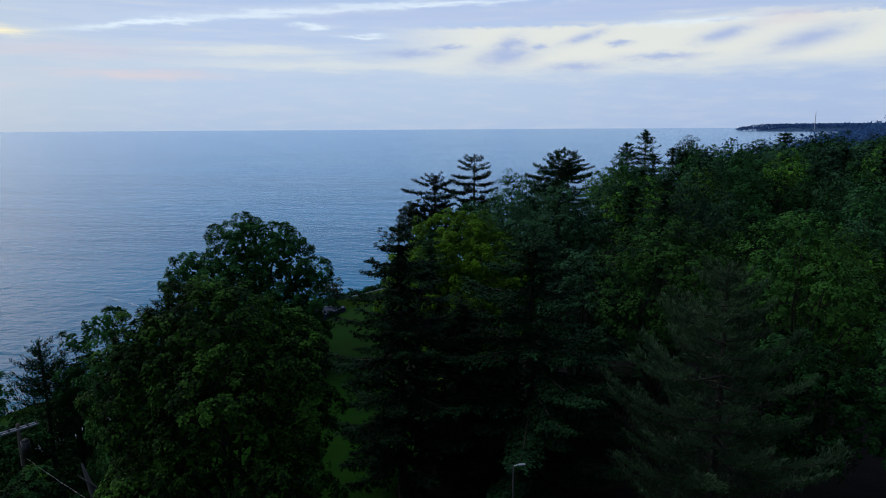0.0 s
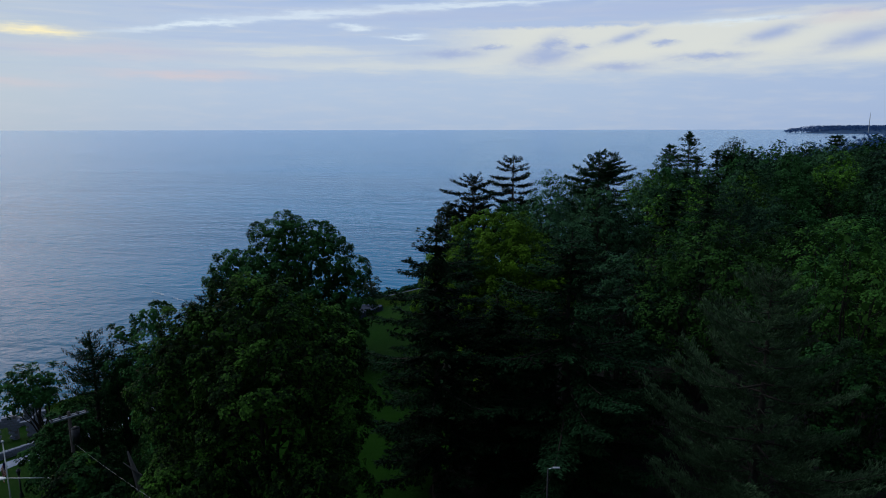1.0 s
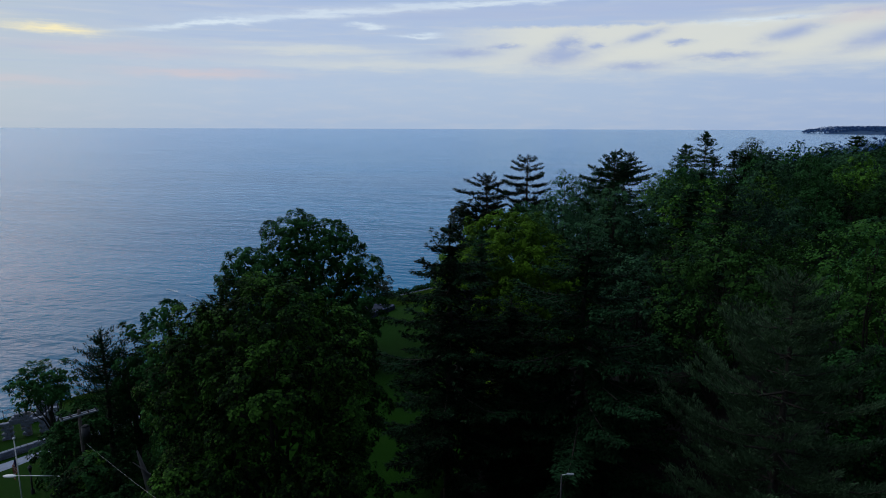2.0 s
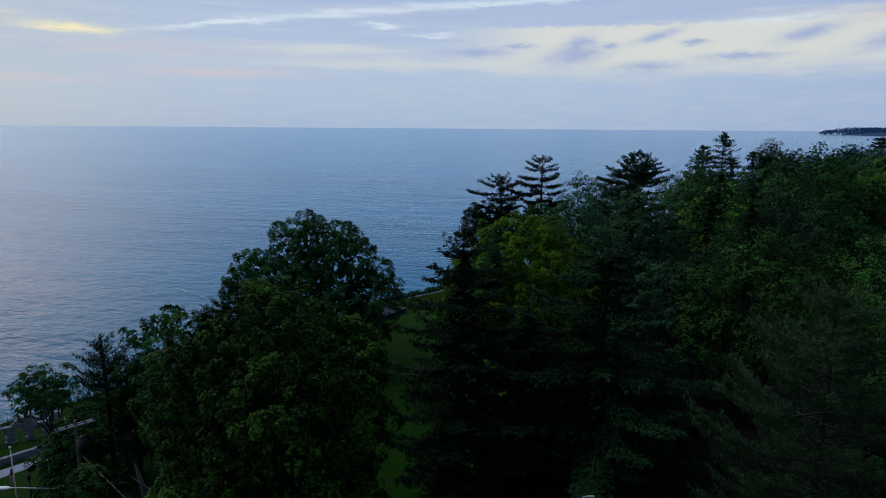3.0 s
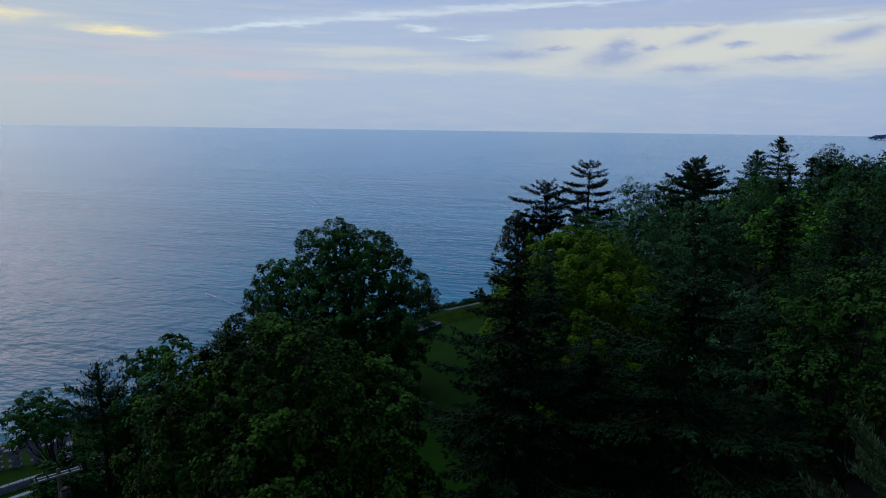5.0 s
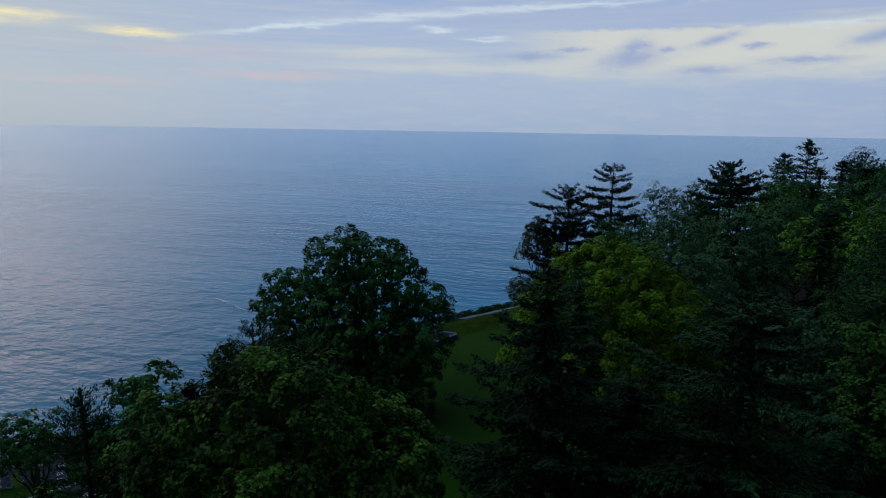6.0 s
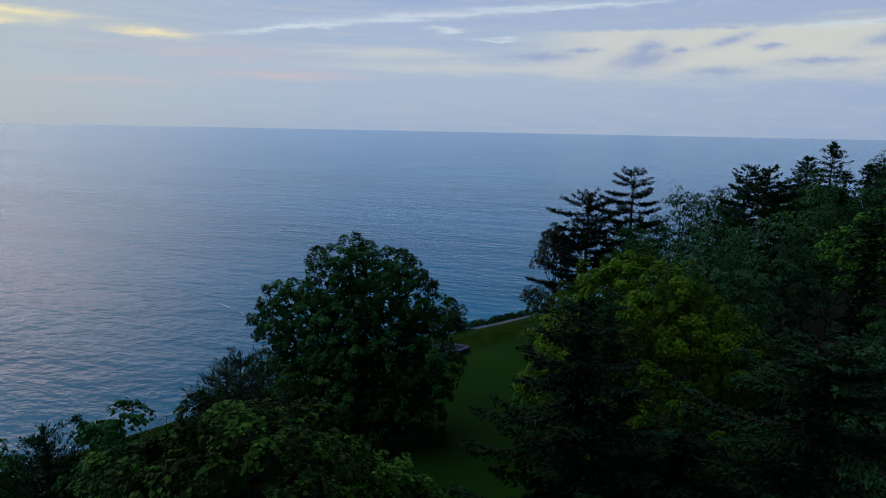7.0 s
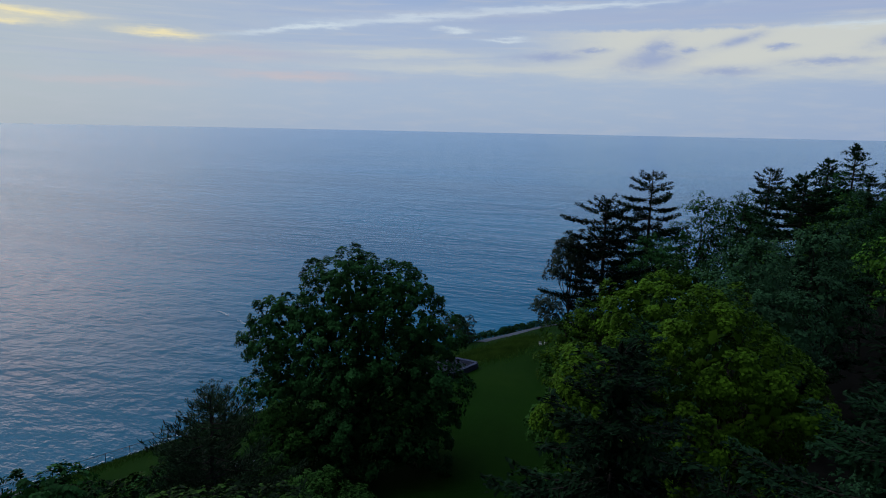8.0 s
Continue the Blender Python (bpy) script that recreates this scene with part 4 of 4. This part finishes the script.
# ---- fence along the water ----
F0, F1 = np.array((-66.0, 73.6)), np.array((-38.0, 111.4))
flen = float(np.linalg.norm(F1 - F0))
fence = thing("chain_link_fence", F0[0], F0[1], 0, "low chain-link fence along the top of the bank above the lake", "fence", turn=math.degrees(math.atan2(*(F1 - F0)[::-1])))
n = int(flen / 2.7)
zs = [ground_z(*(F0 + (F1 - F0) * k / n)) for k in range(n + 1)]
for k in range(n + 1):
    x = flen * k / n
    one("post", lambda bm: (cyl(bm, (x, 0, zs[k] - 0.3), (x, 0, zs[k] + 1.3), 0.04, 0.04, 8), cyl(bm, (x, 0, zs[k] + 1.3), (x, 0, zs[k] + 1.36), 0.05, 0.01, 8)), DARKMETAL, fence)
    if k < n:
        x2 = flen * (k + 1) / n
        one("rail", lambda bm: cyl(bm, (x, 0, zs[k] + 1.25), (x2, 0, zs[k + 1] + 1.25), 0.028, 0.028, 6), DARKMETAL, fence)
        one("rail", lambda bm: cyl(bm, (x, 0, zs[k] + 0.1), (x2, 0, zs[k + 1] + 0.1), 0.02, 0.02, 6), DARKMETAL, fence)

        def mesh_wires(bm):
            for d in (1, -1):
                for i in range(18):
                    u0 = i / 17 * (x2 - x)
                    for seg in range(1):
                        lo, hi = (0.12, 1.22) if d > 0 else (1.22, 0.12)
                        u1 = u0 + 0.7
                        if u1 > x2 - x:
                            continue
                        cyl(bm, (x + u0, 0, zs[k] + lo), (x + u1, 0, zs[k] + hi), 0.006, 0.006, 3)
        one("wire_mesh", mesh_wires, DARKMETAL, fence)

# ---- stonework ----
def stone_mesh(seed, mat):
    bm = bmesh.new()
    bmesh.ops.create_cube(bm, size=1.0)
    r = random.Random(seed)
    for v in bm.verts:
        v.co += Vector((r.uniform(-0.05, 0.05), r.uniform(-0.06, 0.06), r.uniform(-0.05, 0.05)))
    bmesh.ops.bevel(bm, geom=list(bm.edges), offset=0.07, segments=1, affect="EDGES")
    return bm_mesh("stone", bm, mat)


STONES = [stone_mesh(k, STONE) for k in range(6)]
DARKSTONES = [stone_mesh(k, DARKSTONE) for k in range(6)]
srng = random.Random(4)


def stone_wall(name, a, b, height, thick, label, arches=(), course=0.32, piece=0.6, tops=None, stones=STONES):
    """A wall of laid stones from a to b on the ground; arches: (middle, half width, height to the crown) along it."""
    a, b = Vector(a), Vector(b)
    length = (b - a).length
    ob = thing(name, a.x, a.y, 0, label, "wall", turn=math.degrees(math.atan2((b - a).y, (b - a).x)))
    rows = int(height / course) + 1
    for r in range(rows):
        n = int(length / piece)
        for k in range(n + (r % 2)):
            u = (k + 0.5 - 0.5 * (r % 2)) * length / n
            u = min(max(u, piece * 0.3), length - piece * 0.3)
            zc = r * course + course * 0.5
            top = height if tops is None else tops(u)
            if zc > top + 0.05:
                continue
            if any(abs(u - m) < w and zc < h - w + math.sqrt(max(0, w * w - (u - m) ** 2)) for m, w, h in arches):
                continue
            p = a + (b - a) * (u / length)
            g = ground_z(p.x, p.y)
            st = part("stone", stones[srng.randrange(6)], ob)
            st.matrix_basis = pose(u, srng.uniform(-0.02, 0.02), g - 0.1 + zc, 0, srng.uniform(-1.5, 1.5), srng.uniform(-2, 2)) @ Matrix.Diagonal(
                (length / n * srng.uniform(0.93, 1.0), thick * srng.uniform(0.95, 1.08), course * srng.uniform(0.92, 1.0), 1))
    # mortar core, a little behind the stone faces
    bm = bmesh.new()
    n = max(2, int(length / 0.5))
    for k in range(n):
        u = (k + 0.5) * length / n
        p = a + (b - a) * (u / length)
        top = (height if tops is None else tops(u)) - 0.12
        lo = max([0.0] + [h - w + math.sqrt(max(0, w * w - (u - m) ** 2)) for m, w, h in arches if abs(u - m) < w + 0.1])
        if top - lo > 0.15:
            box_bm(bm, u, 0, ground_z(p.x, p.y) + (top + lo) / 2 - 0.1, length / n, thick * 0.82, top - lo)
    part("mortar_core", bm_mesh("mortar_core", bm, MORTAR), ob)
    return ob


stone_wall("terrace_wall", (-16.2, 109.0), (-11.3, 116.4), 0.95, 0.5, "low dark stone wall round a gravel terrace", stones=DARKSTONES)
stone_wall("terrace_wall", (-11.3, 116.7), (-15.6, 121.0), 0.95, 0.5, "low dark stone wall round a gravel terrace", stones=DARKSTONES)
stone_wall("ruin_wall", (-57.0, 70.6), (-48.6, 73.0), 3.0, 0.55, "ruined grey stone wall with open arches", ((2.2, 0.6, 2.0), (4.2, 0.6, 2.0), (6.2, 0.6, 1.9)),
           tops=lambda u: 2.6 + 0.5 * math.sin(u * 1.7) + (0.6 if u < 1 or 4.9 < u < 5.6 else 0))
stone_wall("ruin_wall", (-48.4, 72.8), (-46.4, 69.6), 2.0, 0.55, "crumbling stone return wall of a ruin", tops=lambda u: 2.3 - u * 0.32 + 0.25 * math.sin(u * 3))
stone_wall("ruin_wall", (-55.8, 77.0), (-52.6, 78.6), 2.6, 0.6, "crumbling stone pier of a ruin", tops=lambda u: 1.5 + 1.1 * (u > 1.6) + 0.2 * math.sin(u * 4))
stone_wall("roadside_wall", (-54.2, 60.2), (-43.8, 71.8), 0.9, 0.45, "low rough stone wall beside the lane", tops=lambda u: 0.75 + 0.25 * ((u * 1.1) % 1 > 0.5))


def ribbon(name, line, width, material, label, category, lift=0.03):
    """A paved strip laid on the ground along a line."""
    pts = np.asarray(line, float)
    s = np.concatenate([[0], np.cumsum(np.hypot(*np.diff(pts, axis=0).T))])
    q = np.linspace(0, s[-1], int(s[-1] / 0.8) + 2)
    c = np.column_stack([np.interp(q, s, pts[:, 0]), np.interp(q, s, pts[:, 1])])
    for _ in range(6):
        c[1:-1] = (c[:-2] + c[1:-1] * 2 + c[2:]) / 4
    t = unit(np.gradient(c, axis=0))
    nrm = np.column_stack([-t[:, 1], t[:, 0]])
    r = np.random.default_rng(len(line) + int(width * 10))
    cols = []
    for k, o in enumerate(np.linspace(-0.5, 0.5, 6)):
        wob = r.normal(size=len(c)) * (0.12 if k in (0, 5) else 0)
        p = c + nrm * (o * width + wob)[:, None]
        drop = -0.12 if k in (0, 5) else lift
        cols.append(np.column_stack([p, ground_height(p[:, 0], p[:, 1]) + drop + 0.03]))
    v = np.stack(cols, 1).reshape(-1, 3)
    i, j = np.meshgrid(np.arange(len(c) - 1), np.arange(5), indexing="ij")
    a = i * 6 + j
    tagged(new(name, mesh_from(name, v, np.stack([a, a + 1, a + 7, a + 6], -1).reshape(-1, 4), material, True)), label, category, kind="structure")


ribbon("path", ((-12.5, 136.2), (-8.5, 140.6), (-3, 148), (4, 155), (14, 162)), 3.6, ASPHALT, "grey path running along the hedge above the lake", "path", 0.06)
ribbon("road", ((-80, 28), (-62, 48), (-52.0, 58.4), (-48, 63.2), (-43, 69), (-38, 77), (-34, 90)), 3.0, LANE, "narrow pale concrete lane between stone walls and grass", "road", 0.06)


# near-black colour puts the wood's shade into the ground sheet
SHADE_LITTER = plain("shade_litter", (0.011, 0.0105, 0.009), 0.95, 0, 3.0, 0.5, 0.05)


def shade_floor():
    """Needle litter under the wood, near-black to paint the trees' shade, with a ragged edge towards the lawn."""
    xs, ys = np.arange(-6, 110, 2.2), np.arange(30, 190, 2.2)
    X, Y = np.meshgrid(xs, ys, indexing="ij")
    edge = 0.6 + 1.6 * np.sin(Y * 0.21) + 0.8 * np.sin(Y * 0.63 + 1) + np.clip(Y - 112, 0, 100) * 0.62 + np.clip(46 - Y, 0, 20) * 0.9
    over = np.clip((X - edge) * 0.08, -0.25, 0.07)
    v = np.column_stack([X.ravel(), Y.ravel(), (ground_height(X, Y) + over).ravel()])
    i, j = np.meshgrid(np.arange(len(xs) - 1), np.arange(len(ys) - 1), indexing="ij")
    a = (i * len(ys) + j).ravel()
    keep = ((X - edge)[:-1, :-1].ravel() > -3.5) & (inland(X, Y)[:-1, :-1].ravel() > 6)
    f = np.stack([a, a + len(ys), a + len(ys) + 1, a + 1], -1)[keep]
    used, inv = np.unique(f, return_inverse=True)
    tagged(new("shade_floor", mesh_from("shade_floor", v[used], inv.reshape(-1, 4), SHADE_LITTER, True)), "needle litter under the trees, near-black to stand for their shade", "ground", kind="structure")


shade_floor()


def terrace():
    bm = bmesh.new()
    z0 = ground_z(-12.5, 116.0) - 0.05
    ring = [bm.verts.new((x, y, z0)) for x, y in ((-15.9, 109.7), (-11.7, 116.4), (-15.6, 120.6), (-21.0, 115.5))]
    face = bm.faces.new(ring)
    ext = bmesh.ops.extrude_face_region(bm, geom=[face])
    for v in ext["geom"]:
        if isinstance(v, bmesh.types.BMVert):
            v.co.z -= 3.0
    bmesh.ops.recalc_face_normals(bm, faces=bm.faces)
    tagged(new("terrace", bm_mesh("terrace", bm, GRAVEL)), "pale gravel terrace inside the low stone wall", "terrace", kind="structure")


terrace()


def along(a, b, n, spread, r):
    t = r.uniform(0, 1, n)[:, None]
    return np.asarray(a) + (np.asarray(b) - np.asarray(a)) * t + r.normal(size=(n, 2)) * spread


def leafy_strip(name, line, width, height, n, leaf, material, label, category, seed, kind="stuff"):
    """A hedge or thicket: leaf clumps over an uneven mass along a line."""
    r = np.random.default_rng(seed)
    pts = np.concatenate([along(a, b, n // (len(line) - 1), width * 0.3, r) for a, b in zip(line[:-1], line[1:])])
    g = ground_z(pts[:, 0], pts[:, 1])
    h = height * (0.7 + 0.5 * np.sin(pts[:, 0] * 1.1 + 2 * np.sin(pts[:, 1] * 0.7)) ** 2)
    z = g + h * np.sqrt(r.uniform(0, 1, len(pts)))
    c = np.column_stack([pts, z])
    nrm = unit(r.normal(size=c.shape) * 0.5 + [0, 0, 0.8])
    v, f = blades(c, np.cross(nrm, r.normal(size=c.shape)) + [0, 0, 0.3], nrm, leaf * r.uniform(0.6, 1.4, len(c)), leaf * r.uniform(0.4, 0.8, len(c)))
    tagged(new(name, mesh_from(name, v, f, material)), label, category, kind=kind)


leafy_strip("hedge", ((-24, 132.5), (-16.5, 140.2), (-9, 147.0), (-3.2, 152.6), (8, 161)), 2.2, 1.5, 12000, 0.3, LEAF_DARK, "dark uneven hedge along the top of the bank", "hedge", 1)
leafy_strip("thicket", ((-40, 66), (-34, 62), (-31, 56), (-27, 48), (-24, 40), (-18, 33), (-14, 27)), 8.0, 2.8, 16000, 0.26, LEAF_DARK, "dense dark scrub under the trees on the slope", "scrub", 2)
leafy_strip("thicket", ((-37, 80), (-31, 84), (-27, 92), (-26, 102), (-22, 112)), 7.0, 2.6, 10000, 0.28, LEAF_DARK, "dense dark scrub on the bank above the lake", "scrub", 3)
leafy_strip("bank_scrub", ((-38, 112), (-30, 124), (-22, 135)), 4.0, 1.8, 6000, 0.3, LEAF_DARK, "dark scrub along the edge of the bank", "scrub", 4)


def grass_tufts(name, line, width, height, n, material, label, seed):
    r = np.random.default_rng(seed)
    pts = np.concatenate([along(a, b, n // (len(line) - 1), width * 0.35, r) for a, b in zip(line[:-1], line[1:])])
    c = np.column_stack([pts, ground_z(pts[:, 0], pts[:, 1]) + height * 0.35])
    up = unit(r.normal(size=c.shape) * 0.35 + [0, 0, 1.0])
    v, f = blades(c, up, unit(r.normal(size=c.shape)), height * r.uniform(0.6, 1.4, len(c)), np.full(len(c), 0.07))
    tagged(new(name, mesh_from(name, v, f, material)), label, "grass", kind="stuff")


DRYGRASS = leaf_mat("dry_grass", (0.05, 0.12, 0.02), (0.10, 0.19, 0.03))
grass_tufts("tall_grass", ((-12.5, 122), (-8.5, 126.5), (-3.5, 134)), 6.5, 0.5, 10000, DRYGRASS, "tall yellowing unmown grass above the bank", 6)
grass_tufts("rough_grass", ((-64, 74), (-52, 90), (-40, 106)), 3.0, 0.35, 6000, DRYGRASS, "rough grass along the foot of the fence", 7)

# ---- lake edge ----
FOAM = plain("foam", (0.72, 0.76, 0.78), 0.8, 0, 2.0, 0.1, 0.03)


def foam_line(line, n, seed, lab, spread=0.5, size=0.5):
    r = np.random.default_rng(seed)
    pts = np.concatenate([along(a, b, n, spread, r) for a, b in zip(line[:-1], line[1:])])
    c = np.column_stack([pts, np.full(len(pts), LAKE + 0.12)])
    d = unit(np.column_stack([np.full(len(c), line[1][0] - line[0][0]), np.full(len(c), line[1][1] - line[0][1]), np.zeros(len(c))]) + r.normal(size=c.shape) * 0.8)
    v, f = blades(c, d, np.tile([0.0, 0, 1], (len(c), 1)) + r.normal(size=c.shape) * 0.12, size * 2.2 * r.uniform(0.4, 1.4, len(c)), size * r.uniform(0.3, 0.8, len(c)))
    tagged(new("wave_foam", mesh_from("wave_foam", v, f, FOAM)), lab, "foam", kind="stuff")


foam_line(((-75.5, 162.5), (-71.5, 159.5)), 60, 1, "white foam where waves break over a shoal", 0.2, 0.26)
foam_line(((-68, 156.5), (-64.5, 154.0)), 40, 2, "white foam where waves break over a shoal", 0.2, 0.22)
foam_line(((-90, 50), (-76, 70), (-64, 86), (-54, 99), (-44, 113), (-30, 131)), 120, 3, "broken foam along the stony edge of the lake", 1.2, 0.35)


def shore_rocks():
    r = random.Random(8)
    for k in range(60):
        i = r.uniform(0, 1)
        a, b = ((-66, 78.5), (-52.5, 96)) if k % 2 else ((-52.5, 96), (-24, 135))
        x, y = a[0] + (b[0] - a[0]) * i + r.uniform(-2.2, 0.4), a[1] + (b[1] - a[1]) * i + r.uniform(0, 1.8)
        ob = tagged(new("shore_rock", STONES[r.randrange(6)]), "grey boulder at the edge of the lake", "rock", "boulders along the shore")
        s = r.uniform(0.6, 1.5)
        ob.matrix_basis = pose(x, y, max(ground_z(x, y), LAKE - 0.2) + 0.15 * s, r.uniform(-15, 15), r.uniform(-15, 15), r.uniform(0, 360)) @ Matrix.Diagonal((s, s * 0.8, s * 0.7, 1))


shore_rocks()

# ---- far shore ----
mx, my = 3150 * math.sin(radians(33.4)), 3150 * math.cos(radians(33.4))
mz = ground_z(mx, my)
mast = thing("radio_mast", mx, my, mz, "tall thin grey mast on the distant headland", "mast")
one("shaft", lambda bm: cyl(bm, (0, 0, -1), (0, 0, 68 - mz), 1.5, 1.1, 8), STEEL, mast)
one("top_section", lambda bm: cyl(bm, (0, 0, 67 - mz), (0, 0, 78 - mz), 0.8, 0.5, 8), STEEL, mast)

# ---- odds and ends on the lawn ----
bz = ground_z(-11.7, 67.5)
marker = thing("marker_post", -11.7, 67.5, bz, "small blue marker post on the lawn", "post")
BLUEPAINT = plain("blue_paint", (0.03, 0.07, 0.4), 0.5, 0, 8.0, 0.1, 0.002)
one("post", lambda bm: cyl(bm, (0, 0, -0.1), (0, 0, 0.75), 0.05, 0.05, 10), DARKMETAL, marker)
one("cap", lambda bm: box_bm(bm, 0, 0, 0.95, 0.34, 0.22, 0.45, 0.03), BLUEPAINT, marker, "blue cap")
for x, y in ((-2.0, 128.0), (-1.2, 128.8)):
    bz = ground_z(x, y)
    bench = thing("garden_seat", x, y, bz, "small white garden seat on the grass", "seat", "white garden seats", turn=25)
    bench.scale = (0.7, 0.7, 0.7)
    one("seat", lambda bm: box_bm(bm, 0, 0, 0.42, 0.6, 0.5, 0.06, 0.015), PAINT_WHITE, bench)
    one("backrest", lambda bm: box_bm(bm, 0, 0.24, 0.72, 0.6, 0.05, 0.55, 0.015), PAINT_WHITE, bench)
    for u in (-0.26, 0.26):
        for w in (-0.2, 0.2):
            one("leg", lambda bm: box_bm(bm, u, w, 0.18, 0.05, 0.05, 0.46), PAINT_WHITE, bench)

far_pole = copy_thing(pole, pose(-2.1, 18.2, 0, 0, 0, 20))
far_pole.scale = (1, 1, 1.42)
